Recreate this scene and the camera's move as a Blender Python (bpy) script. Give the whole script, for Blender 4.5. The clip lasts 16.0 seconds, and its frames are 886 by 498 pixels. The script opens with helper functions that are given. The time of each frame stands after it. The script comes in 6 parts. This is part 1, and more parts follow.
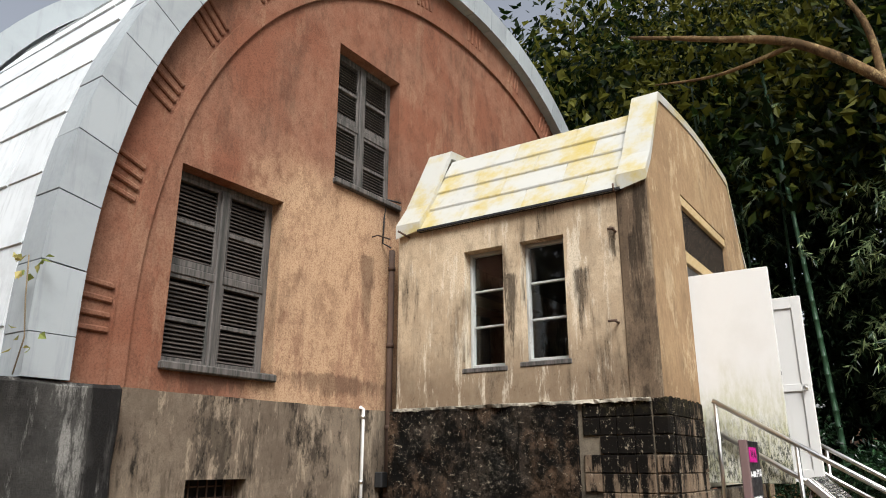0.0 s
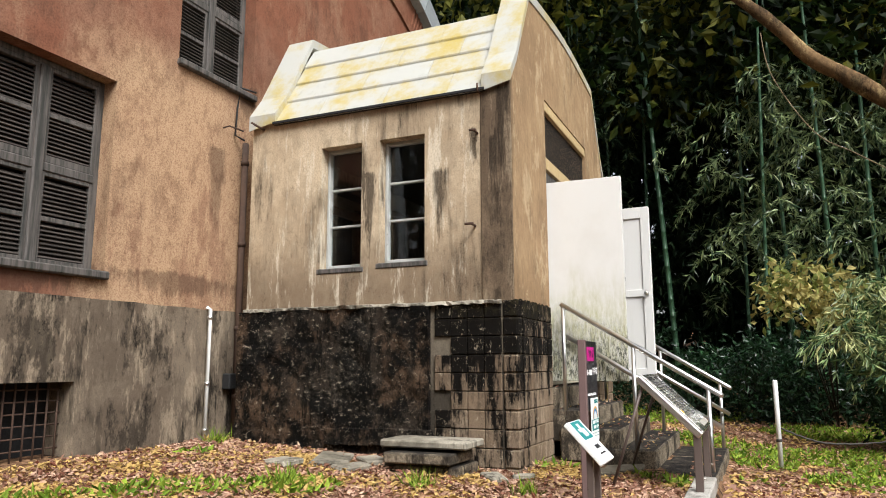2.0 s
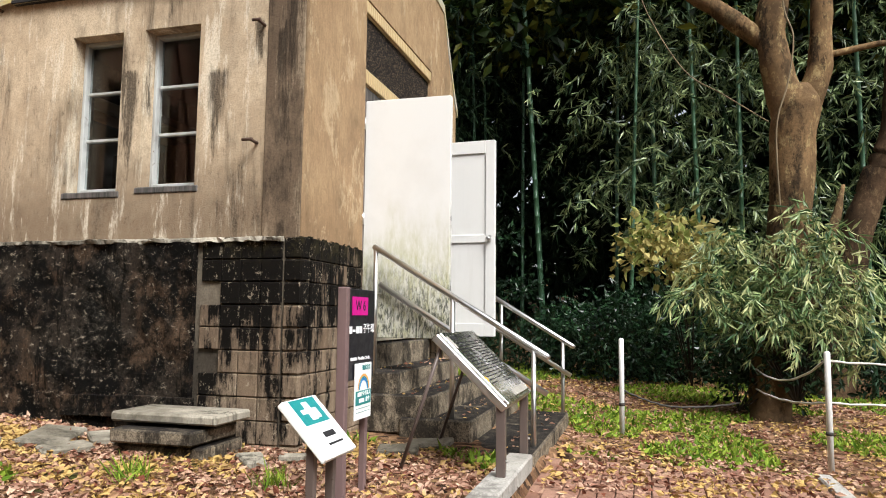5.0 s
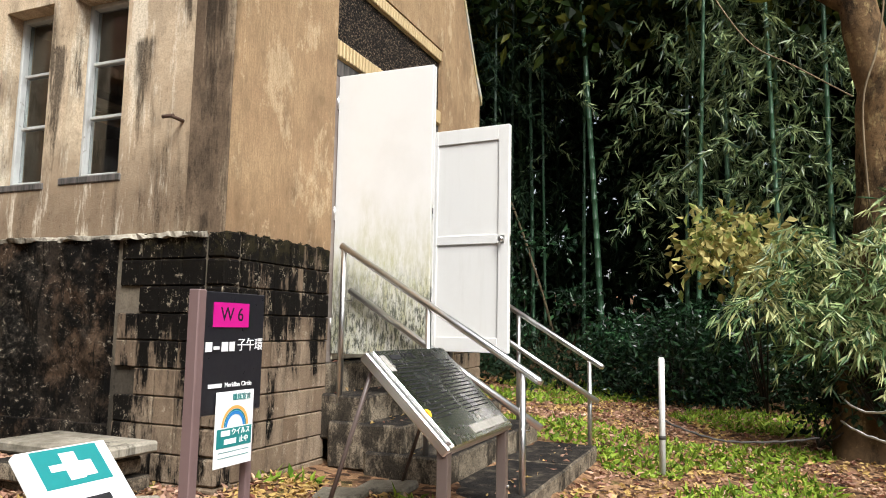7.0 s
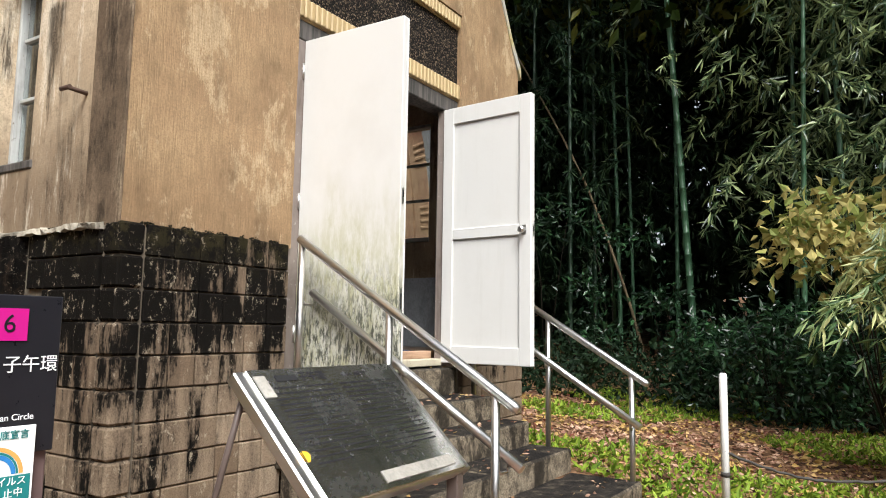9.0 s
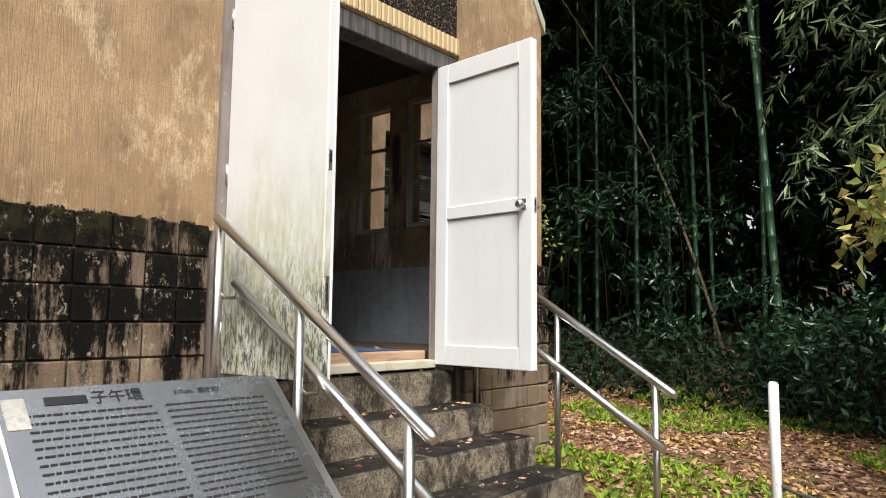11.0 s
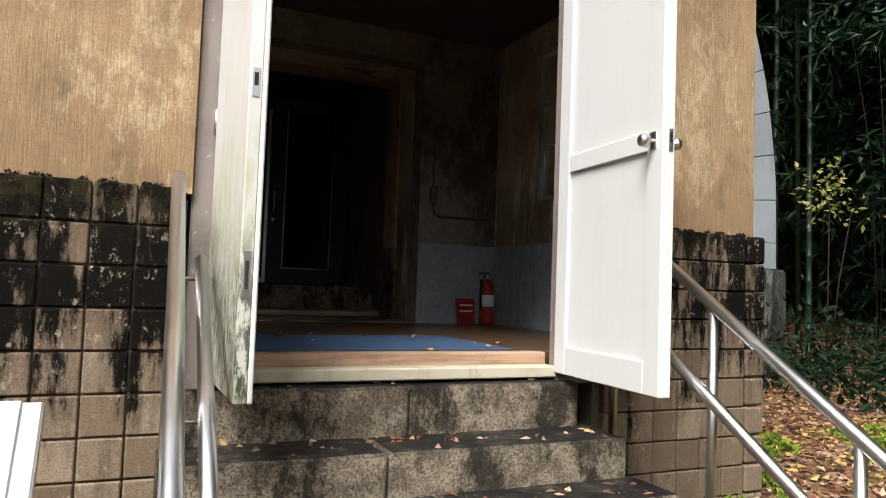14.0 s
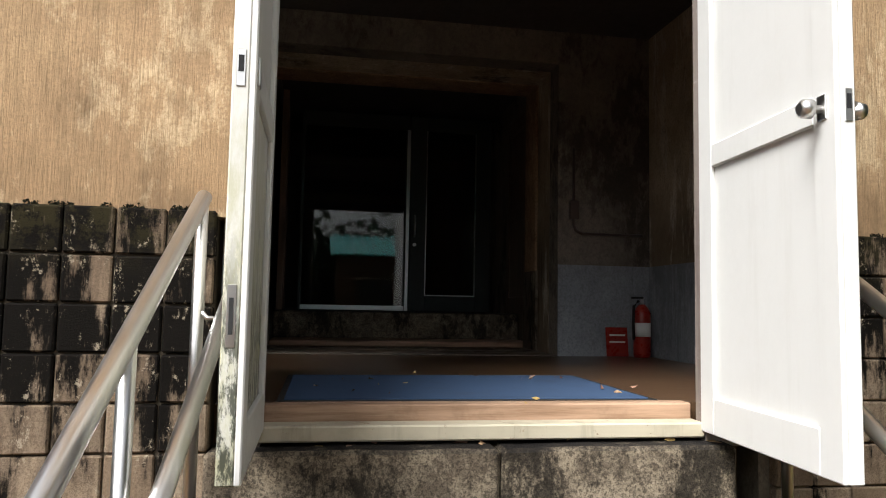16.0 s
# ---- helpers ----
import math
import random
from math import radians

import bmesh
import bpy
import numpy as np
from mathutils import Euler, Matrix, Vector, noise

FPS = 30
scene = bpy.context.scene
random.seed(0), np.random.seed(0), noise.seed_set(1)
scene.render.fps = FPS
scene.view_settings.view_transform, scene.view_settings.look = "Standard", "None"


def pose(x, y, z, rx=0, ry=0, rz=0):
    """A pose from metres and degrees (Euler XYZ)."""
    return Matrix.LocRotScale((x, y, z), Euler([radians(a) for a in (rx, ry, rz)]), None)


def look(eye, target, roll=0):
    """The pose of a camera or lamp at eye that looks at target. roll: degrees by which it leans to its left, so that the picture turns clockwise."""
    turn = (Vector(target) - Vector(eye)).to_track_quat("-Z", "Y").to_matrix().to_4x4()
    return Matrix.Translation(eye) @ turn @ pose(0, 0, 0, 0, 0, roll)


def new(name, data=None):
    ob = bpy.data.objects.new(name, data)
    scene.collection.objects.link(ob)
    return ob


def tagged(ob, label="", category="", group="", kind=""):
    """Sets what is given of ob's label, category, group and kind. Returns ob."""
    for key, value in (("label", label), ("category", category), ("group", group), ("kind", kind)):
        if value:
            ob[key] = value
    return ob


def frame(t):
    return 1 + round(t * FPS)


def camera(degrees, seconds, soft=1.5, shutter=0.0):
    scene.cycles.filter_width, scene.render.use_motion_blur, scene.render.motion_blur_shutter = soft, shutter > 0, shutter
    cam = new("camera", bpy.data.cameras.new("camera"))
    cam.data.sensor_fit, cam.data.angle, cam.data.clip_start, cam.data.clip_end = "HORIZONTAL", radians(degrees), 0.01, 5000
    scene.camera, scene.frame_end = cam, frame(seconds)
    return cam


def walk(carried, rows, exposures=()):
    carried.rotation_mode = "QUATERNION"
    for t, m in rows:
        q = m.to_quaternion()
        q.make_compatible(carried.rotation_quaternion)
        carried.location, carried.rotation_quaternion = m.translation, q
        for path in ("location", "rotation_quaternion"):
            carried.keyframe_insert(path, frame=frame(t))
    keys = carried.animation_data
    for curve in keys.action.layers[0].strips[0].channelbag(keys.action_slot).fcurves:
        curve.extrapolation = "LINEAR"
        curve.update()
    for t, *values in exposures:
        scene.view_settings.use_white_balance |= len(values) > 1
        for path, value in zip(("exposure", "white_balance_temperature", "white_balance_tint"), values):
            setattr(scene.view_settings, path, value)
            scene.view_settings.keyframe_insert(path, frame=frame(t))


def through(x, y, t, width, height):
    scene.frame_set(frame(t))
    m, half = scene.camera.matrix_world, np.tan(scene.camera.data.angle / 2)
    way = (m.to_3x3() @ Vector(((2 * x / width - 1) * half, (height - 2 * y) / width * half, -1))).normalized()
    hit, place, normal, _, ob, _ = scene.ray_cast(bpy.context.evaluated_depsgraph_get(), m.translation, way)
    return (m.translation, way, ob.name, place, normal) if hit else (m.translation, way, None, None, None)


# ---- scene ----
cam = camera(63.7, 16.0, soft=1.0)
PATH = [
    (0, (-6.126, -1.874, 0.964), (-4.539, -0.801, 1.536), 0.1),
    (0.5, (-6.114, -1.892, 0.971), (-4.493, -0.847, 1.501), -0.0),
    (1, (-6.054, -1.94, 0.955), (-4.384, -0.944, 1.423), -0.1),
    (1.5, (-5.988, -1.937, 0.942), (-4.253, -1.024, 1.336), -0.2),
    (2, (-5.838, -1.89, 0.95), (-4.031, -1.096, 1.268), -0.2),
    (2.5, (-5.672, -1.893, 0.947), (-3.808, -1.215, 1.207), 0.0),
    (3, (-5.473, -1.958, 0.936), (-3.571, -1.38, 1.155), 0.3),
    (3.5, (-5.248, -2.028, 0.946), (-3.327, -1.509, 1.14), 0.5),
    (4, (-4.983, -2.067, 0.952), (-3.051, -1.581, 1.13), 0.5),
    (4.2, (-4.87, -2.091, 0.958), (-2.938, -1.605, 1.137), 0.5),
    (6.5, (-3.484, -2.611, 0.976), (-1.635, -1.877, 1.181), 1.1),
    (7, (-3.187, -2.687, 0.984), (-1.357, -1.908, 1.2), 1.1),
    (7.5, (-2.869, -2.775, 0.99), (-1.074, -1.923, 1.22), 1.1),
    (8, (-2.56, -2.881, 0.981), (-0.8, -1.959, 1.21), 1.2),
    (8.5, (-2.279, -2.984, 0.99), (-0.558, -1.991, 1.213), 1.0),
    (9, (-1.962, -3.022, 1.018), (-0.286, -1.954, 1.242), 0.9),
    (9.5, (-1.697, -3.089, 1.017), (-0.064, -1.955, 1.234), 0.8),
    (12, (-0.193, -3.118, 1.095), (1.169, -1.666, 1.281), 1.1),
    (12.5, (0.122, -3.079, 1.109), (1.354, -1.513, 1.283), 1.5),
    (13, (0.399, -3.072, 1.126), (1.508, -1.414, 1.274), 1.7),
    (13.5, (0.644, -3.044, 1.144), (1.625, -1.306, 1.273), 1.8),
    (14, (0.861, -2.927, 1.152), (1.682, -1.107, 1.259), 2.1),
    (14.5, (1.054, -2.812, 1.166), (1.737, -0.935, 1.267), 2.1),
    (15, (1.252, -2.687, 1.175), (1.79, -0.763, 1.279), 2.0),
    (15.5, (1.364, -2.541, 1.182), (1.791, -0.591, 1.305), 1.6),
    (16, (1.411, -2.443, 1.202), (1.744, -0.477, 1.359), 1.1),
]
walk(cam, [(t, look(eye, target, roll)) for t, eye, target, roll in PATH], exposures=((0, 0.8), (3, 0.82), (6.5, 0.97), (9.5, 0.93), (12.5, 0.9), (16, 1.08)))

# ---------------------------------------------------------------- world and light
world = bpy.data.worlds.new("overcast_sky")
scene.world = world
world.use_nodes = True
wn = world.node_tree.nodes
sky = wn.new("ShaderNodeTexSky")
sky.sky_type, sky.sun_disc = "NISHITA", False
sky.sun_elevation, sky.sun_rotation = radians(50.5), radians(224)
sky.air_density, sky.dust_density, sky.ozone_density = 1.0, 4.0, 1.0
wn["Background"].inputs[1].default_value = 0.10
pale = wn.new("ShaderNodeHueSaturation")
pale.inputs["Saturation"].default_value = 0.4
world.node_tree.links.new(sky.outputs[0], pale.inputs["Color"])
world.node_tree.links.new(pale.outputs[0], wn["Background"].inputs[0])
sun = new("sun", bpy.data.lights.new("sun", "SUN"))
sun.data.energy, sun.data.angle, sun.data.color = 3.2, radians(32), (0.96, 0.97, 0.975)
sun.matrix_basis = look((-5.6, -5.8, 9.8), (0.0, 0.0, 0.0))


# ---------------------------------------------------------------- materials
class Nodes:
    """Short hand for a node material."""

    def __init__(self, name):
        self.mat = bpy.data.materials.new(name)
        self.mat.use_nodes = True
        self.t = self.mat.node_tree
        self.out = self.t.nodes["Principled BSDF"]
        self.pos = self.t.nodes.new("ShaderNodeNewGeometry").outputs["Position"]

    def put(self, socket, value):
        if hasattr(value, "is_linked"):
            self.t.links.new(value, socket)
        else:
            socket.default_value = value

    def scaled(self, sx, sy, sz, shift=0.0):
        n = self.t.nodes.new("ShaderNodeMapping")
        self.put(n.inputs["Vector"], self.pos)
        n.inputs["Scale"].default_value = (sx, sy, sz)
        n.inputs["Location"].default_value = (shift, shift * 1.7, shift * 0.6)
        return n.outputs[0]

    def noise(self, vec, scale=1.0, detail=5.0, rough=0.6, distort=0.0):
        n = self.t.nodes.new("ShaderNodeTexNoise")
        self.put(n.inputs["Vector"], vec)
        n.inputs["Scale"].default_value, n.inputs["Detail"].default_value = scale, detail
        n.inputs["Roughness"].default_value, n.inputs["Distortion"].default_value = rough, distort
        return n.outputs["Fac"]

    def ramp(self, fac, a, b, lo=0.0, hi=1.0):
        n = self.t.nodes.new("ShaderNodeMapRange")
        n.interpolation_type = "SMOOTHSTEP"
        self.put(n.inputs[0], fac)
        for i, v in zip((1, 2, 3, 4), (a, b, lo, hi)):
            n.inputs[i].default_value = v
        return n.outputs[0]

    def math(self, op, a, b=0.0):
        n = self.t.nodes.new("ShaderNodeMath")
        n.operation, n.use_clamp = op, True
        self.put(n.inputs[0], a)
        self.put(n.inputs[1], b)
        return n.outputs[0]

    def mix(self, fac, a, b, blend="MIX"):
        n = self.t.nodes.new("ShaderNodeMix")
        n.data_type, n.blend_type = "RGBA", blend
        self.put(n.inputs[0], fac)
        self.put(n.inputs[6], a if hasattr(a, "is_linked") else (*a, 1))
        self.put(n.inputs[7], b if hasattr(b, "is_linked") else (*b, 1))
        return n.outputs[2]

    def island(self):
        return self.t.nodes.new("ShaderNodeNewGeometry").outputs["Random Per Island"]

    def piece(self):
        return self.t.nodes.new("ShaderNodeObjectInfo").outputs["Random"]

    def axis(self, which):
        n = self.t.nodes.new("ShaderNodeSeparateXYZ")
        self.put(n.inputs[0], self.pos)
        return n.outputs[which]

    def bump(self, height, strength, distance):
        n = self.t.nodes.new("ShaderNodeBump")
        self.put(n.inputs["Height"], height)
        n.inputs["Strength"].default_value, n.inputs["Distance"].default_value = strength, distance
        self.t.links.new(n.outputs[0], self.out.inputs["Normal"])

    def done(self, colour, rough=0.8, metal=0.0, spec=0.4):
        self.put(self.out.inputs["Base Color"], colour if hasattr(colour, "is_linked") else (*colour, 1))
        self.put(self.out.inputs["Roughness"], rough)
        self.out.inputs["Metallic"].default_value = metal
        self.out.inputs["Specular IOR Level"].default_value = spec
        return self.mat


def stucco(name, base, other, stain, amount=0.5, streak=7.0, grain=70.0, pale=None, bump=0.5, ripple=False, shift=0.0, along=0, marks=(), flow=0.10, fade=None, soft=0.0, blots=0.75):
    """Weathered render or concrete: patches, streaks run down by rain, fine grain. marks: stains (place along the wall, half width, top, length)."""
    n = Nodes(name)
    patch = n.ramp(n.noise(n.scaled(1, 1, 1, shift), 0.9, 9, 0.7), 0.38, 0.62)
    colour = n.mix(patch, base, other)
    if fade:
        tint, start, end, top = fade
        grow = n.math("MULTIPLY", n.ramp(n.axis(along), start, end), n.ramp(n.axis(2), top, top + 1.5, 1, 0))
        colour = n.mix(n.ramp(n.math("ADD", n.math("MULTIPLY", grow, 0.7), n.math("MULTIPLY", n.noise(n.pos, 1.4, 8, 0.72), 0.6)), 0.45, 0.85), colour, tint)
    fine = n.noise(n.pos, grain, 4, 0.8)
    mid = n.noise(n.scaled(1, 1, 0.6, shift + 3), 7.0, 9, 0.78)
    colour = n.mix(n.ramp(mid, 0.46, 0.64, 0.0, 0.45), colour, tuple(c * 0.5 for c in base))
    if pale:
        wash = n.noise(n.scaled(streak * 0.9, streak * 0.9, streak * flow * 1.4, shift + 11), 1.0, 10, 0.78)
        colour = n.mix(n.math("MULTIPLY", n.ramp(wash, 0.52, 0.60), 0.7), colour, pale)
    run = n.noise(n.scaled(streak, streak, streak * flow, shift + 5), 1.0, 11, 0.77)
    where = n.noise(n.scaled(0.9, 0.9, 0.6, shift + 8), 1.0, 4, 0.6)
    dirt = n.math("MULTIPLY", n.ramp(run, 0.485 - soft * 0.5, 0.59 + soft), n.ramp(where, 0.46, 0.58))
    speck = n.ramp(n.noise(n.scaled(1, 1, 0.5, shift + 2), 16.0, 9, 0.82), 0.535, 0.64)
    dirt = n.math("ADD", dirt, n.math("MULTIPLY", speck, 0.4))
    blot = n.ramp(n.noise(n.scaled(1.7, 1.7, 0.8, shift + 30), 1.0, 11, 0.78), 0.525 - soft * 0.3, 0.60 + soft)
    dirt = n.math("ADD", dirt, n.math("MULTIPLY", blot, blots))
    for place, half, top, length in marks:
        d = n.t.nodes.new("ShaderNodeMath")
        d.operation = "SUBTRACT"
        n.put(d.inputs[0], n.axis(along))
        d.inputs[1].default_value = place
        e = n.t.nodes.new("ShaderNodeMath")
        e.operation = "ABSOLUTE"
        n.put(e.inputs[0], d.outputs[0])
        inside = n.ramp(e.outputs[0], 0.0, half * 1.5, 1, 0)
        fall = n.math("MULTIPLY", n.ramp(n.axis(2), top - length * 1.3, top), n.ramp(n.axis(2), top - 0.02, top + 0.12, 1, 0))
        spot = n.math("MULTIPLY", n.math("MULTIPLY", inside, fall), 0.27)
        dirt = n.math("ADD", dirt, n.ramp(n.math("ADD", spot, n.math("MULTIPLY", run, 0.8)), 0.52, 0.64))
    colour = n.mix(n.math("MULTIPLY", dirt, amount), colour, stain)
    colour = n.mix(n.ramp(fine, 0.42, 0.66, 0.0, 0.5), colour, tuple(c * 0.4 for c in base))
    height = n.math("ADD", n.math("MULTIPLY", fine, 0.5), n.math("MULTIPLY", mid, 0.5))
    if ripple:
        comb = n.noise(n.scaled(120, 120, 6, shift), 1.0, 4, 0.7)
        height = n.math("ADD", n.math("MULTIPLY", comb, 0.5), n.math("MULTIPLY", height, 0.5))
        colour = n.mix(n.ramp(comb, 0.42, 0.62, 0.0, 0.4), colour, tuple(c * 0.45 for c in base))
    n.bump(height, bump, 0.012)
    return n.done(colour, n.ramp(mid, 0.3, 0.7, 0.8, 0.95), 0, 0.06)


def painted(name, base, grime, amount=0.4, rough=0.45, grain=25.0, metal=0.0, wear=None, vary=False):
    n = Nodes(name)
    big = n.noise(n.pos, 2.2, 6, 0.65)
    run = n.noise(n.scaled(12, 12, 1.2, 4), 1.0, 6, 0.65)
    fine = n.noise(n.pos, grain, 4, 0.7)
    dirt = n.math("ADD", n.ramp(big, 0.45, 0.75, 0, 0.6), n.ramp(run, 0.5, 0.72, 0, 0.6))
    colour = n.mix(n.math("MULTIPLY", dirt, amount), base, grime)
    if vary:
        colour = n.mix(n.ramp(n.piece(), 0.2, 1.0, 0, 0.3), colour, tuple(c * 0.5 for c in base))
    if wear:
        colour = n.mix(n.ramp(n.noise(n.pos, 18, 8, 0.8), 0.6, 0.66), colour, wear)
    n.bump(fine, 0.15, 0.004)
    return n.done(colour, n.ramp(fine, 0.3, 0.7, rough - 0.08, rough + 0.12), metal)


def steel(name, base, rough):
    n = Nodes(name)
    smear = n.noise(n.pos, 3.0, 6, 0.65)
    colour = n.mix(n.ramp(smear, 0.4, 0.7, 0, 0.18), base, tuple(c * 0.7 for c in base))
    return n.done(colour, n.ramp(n.noise(n.pos, 8.0, 6, 0.7), 0.3, 0.7, rough - 0.02, rough + 0.05), 1.0)


def wood(name, base, dark, rough=0.7, along=2):
    n = Nodes(name)
    s = [28, 28, 28]
    s[along] = 1.6
    grain = n.noise(n.scaled(*s), 1.0, 6, 0.7)
    colour = n.mix(n.ramp(grain, 0.35, 0.68), base, dark)
    colour = n.mix(n.ramp(n.noise(n.pos, 4, 5, 0.7), 0.5, 0.75, 0, 0.5), colour, tuple(c * 0.5 for c in dark))
    n.bump(grain, 0.4, 0.004)
    return n.done(colour, rough, 0, 0.3)


def leafy(name, low, high, third=None, rough=0.45, through=0.25, patch=0.8, skew=1.0):
    """Leaves that differ one from the other."""
    n = Nodes(name)
    r = n.island()
    colour = n.mix(n.math("POWER", r, skew), low, high)
    if third:
        colour = n.mix(n.ramp(n.math("MULTIPLY", n.math("ADD", n.noise(n.pos, patch, 3, 0.6), n.math("MULTIPLY", r, 0.25)), 1.0), 0.62, 0.72), colour, third)
    n.put(n.out.inputs["Subsurface Weight"], 0.0)
    n.put(n.out.inputs["Transmission Weight"], 0.0)
    mat = n.done(colour, rough, 0, 0.45 if rough < 0.45 else 0.12)
    t = n.t
    tr = t.nodes.new("ShaderNodeBsdfTranslucent")
    t.links.new(n.out.inputs["Base Color"].links[0].from_socket, tr.inputs[0])
    mx = t.nodes.new("ShaderNodeMixShader")
    mx.inputs[0].default_value = through
    t.links.new(n.out.outputs[0], mx.inputs[1])
    t.links.new(tr.outputs[0], mx.inputs[2])
    t.links.new(mx.outputs[0], t.nodes["Material Output"].inputs[0])
    return mat


def clear_glass(name, tint):
    n = Nodes(name)
    n.out.inputs["Transmission Weight"].default_value = 1.0
    n.out.inputs["IOR"].default_value = 1.45
    return n.done(tint, 0.02, 0, 0.5)


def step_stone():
    """Aggregate concrete: speckled faces, treads mixed almost black."""
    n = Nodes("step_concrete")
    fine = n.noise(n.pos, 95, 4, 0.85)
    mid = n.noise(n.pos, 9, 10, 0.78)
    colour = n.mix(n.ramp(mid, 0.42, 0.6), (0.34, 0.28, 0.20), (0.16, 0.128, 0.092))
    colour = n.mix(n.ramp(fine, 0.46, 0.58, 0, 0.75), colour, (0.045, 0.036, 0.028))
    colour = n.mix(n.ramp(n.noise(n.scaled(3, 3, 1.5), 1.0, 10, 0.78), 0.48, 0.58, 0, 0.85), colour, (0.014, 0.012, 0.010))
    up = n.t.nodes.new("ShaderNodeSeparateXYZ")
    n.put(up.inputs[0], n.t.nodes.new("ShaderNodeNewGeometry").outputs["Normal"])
    # upward faces go near black by the Z of their normal
    tread_dark = n.math("MULTIPLY", n.ramp(up.outputs[2], 0.5, 0.9), n.ramp(mid, 0.36, 0.5, 0.75, 1.0))
    colour = n.mix(n.math("MULTIPLY", tread_dark, 0.93), colour, (0.014, 0.013, 0.013))
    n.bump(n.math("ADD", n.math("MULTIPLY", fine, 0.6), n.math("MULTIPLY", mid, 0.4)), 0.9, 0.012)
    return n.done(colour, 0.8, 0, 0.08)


def black_stone():
    """Soot and moss blackened rubble: coursed joints, brown zones, pale chips of mortar."""
    n = Nodes("blackened_stone")
    zone = n.noise(n.scaled(1, 1, 0.8, 2), 1.5, 7, 0.68)
    a = n.noise(n.pos, 3.4, 11, 0.78)
    c = n.noise(n.scaled(1, 1, 1.5, 4), 17.0, 10, 0.84)
    d = n.noise(n.pos, 60, 5, 0.85)
    run = n.noise(n.scaled(9, 9, 0.9, 6), 1.0, 8, 0.74)
    colour = n.mix(n.ramp(a, 0.47, 0.58), (0.007, 0.006, 0.0055), (0.046, 0.035, 0.026))
    warm = n.math("MULTIPLY", n.ramp(zone, 0.50, 0.60), n.ramp(a, 0.42, 0.56))
    colour = n.mix(n.math("MULTIPLY", warm, 0.6), colour, (0.16, 0.10, 0.06))
    grey = n.math("MULTIPLY", n.ramp(zone, 0.50, 0.40), n.ramp(c, 0.47, 0.58))
    colour = n.mix(n.math("MULTIPLY", grey, 0.4), colour, (0.13, 0.115, 0.09))
    colour = n.mix(n.math("MULTIPLY", n.ramp(run, 0.54, 0.60), 0.85), colour, (0.006, 0.0055, 0.005))
    colour = n.mix(n.ramp(c, 0.582, 0.61), colour, (0.46, 0.385, 0.285))
    colour = n.mix(n.ramp(d, 0.48, 0.6, 0, 0.6), colour, (0.006, 0.006, 0.005))
    n.bump(n.math("ADD", n.math("MULTIPLY", c, 0.7), n.math("MULTIPLY", d, 0.3)), 1.0, 0.05)
    return n.done(colour, 0.88, 0, 0.05)


def pebble_dash():
    """Dark pebble dash: rounded stones of brown, black and ochre."""
    n = Nodes("dark_pebbled_panel")
    v = n.t.nodes.new("ShaderNodeTexVoronoi")
    n.put(v.inputs["Vector"], n.pos)
    v.inputs["Scale"].default_value = 75.0
    hue = n.t.nodes.new("ShaderNodeSeparateColor")
    n.put(hue.inputs[0], v.outputs["Color"])
    colour = n.mix(n.math("POWER", hue.outputs[0], 2.5), (0.022, 0.016, 0.012), (0.34, 0.25, 0.17))
    colour = n.mix(n.ramp(v.outputs["Distance"], 0.35, 0.6), colour, (0.006, 0.005, 0.004))
    n.bump(n.ramp(v.outputs["Distance"], 0.0, 0.6, 1, 0), 1.0, 0.02)
    return n.done(colour, 0.75, 0, 0.2)


M_RED = stucco("terracotta_render", (0.225, 0.094, 0.057), (0.27, 0.142, 0.092), (0.05, 0.034, 0.026), 0.55, 2.6, 60, pale=(0.29, 0.165, 0.105), shift=1.3, fade=((0.47, 0.31, 0.19), -2.6, -0.9, 3.2), marks=((-2.05, 0.62, 1.70, 0.30), (0.3, 0.30, 4.05, 0.5), (-0.6, 1.6, 1.78, 0.28), (-0.1, 0.25, 3.2, 1.4)), soft=0.14, blots=0.5, flow=0.2, bump=0.35)
M_OCHRE = stucco("ochre_render", (0.60, 0.48, 0.335), (0.43, 0.325, 0.215), (0.030, 0.022, 0.016), 0.9, 4.2, 60, flow=0.11, pale=(0.74, 0.66, 0.52), shift=4.0, along=1, marks=((1.44, 0.12, 2.75, 1.1), (0.72, 0.14, 2.7, 1.0), (0.37, 0.055, 3.05, 0.75)), fade=((0.21, 0.15, 0.098), -5.0, -4.0, 1.2), soft=0.07, blots=0.55)
M_STRIP = stucco("stained_corner_render", (0.19, 0.138, 0.092), (0.12, 0.085, 0.057), (0.022, 0.017, 0.013), 0.85, 7.0, 60, flow=0.09, pale=(0.30, 0.235, 0.16), shift=9.0, along=1, marks=((0.10, 0.10, 3.4, 1.6), (0.19, 0.045, 2.95, 0.9)), soft=0.06)
M_FRONT = stucco("combed_ochre_render", (0.47, 0.325, 0.185), (0.35, 0.228, 0.13), (0.05, 0.036, 0.025), 0.5, 3.5, 80, pale=(0.64, 0.49, 0.305), ripple=True, shift=7.0, bump=0.9, flow=0.35, soft=0.10, blots=0.6, marks=((0.0, 0.07, 3.5, 2.2),), fade=((0.33, 0.212, 0.118), -5.0, -4.0, 1.0))
M_BASE = stucco("rough_cast_concrete", (0.225, 0.178, 0.13), (0.13, 0.10, 0.073), (0.010, 0.009, 0.008), 0.97, 5.0, 90, flow=0.16, pale=(0.40, 0.32, 0.23), bump=1.0, shift=2.0)
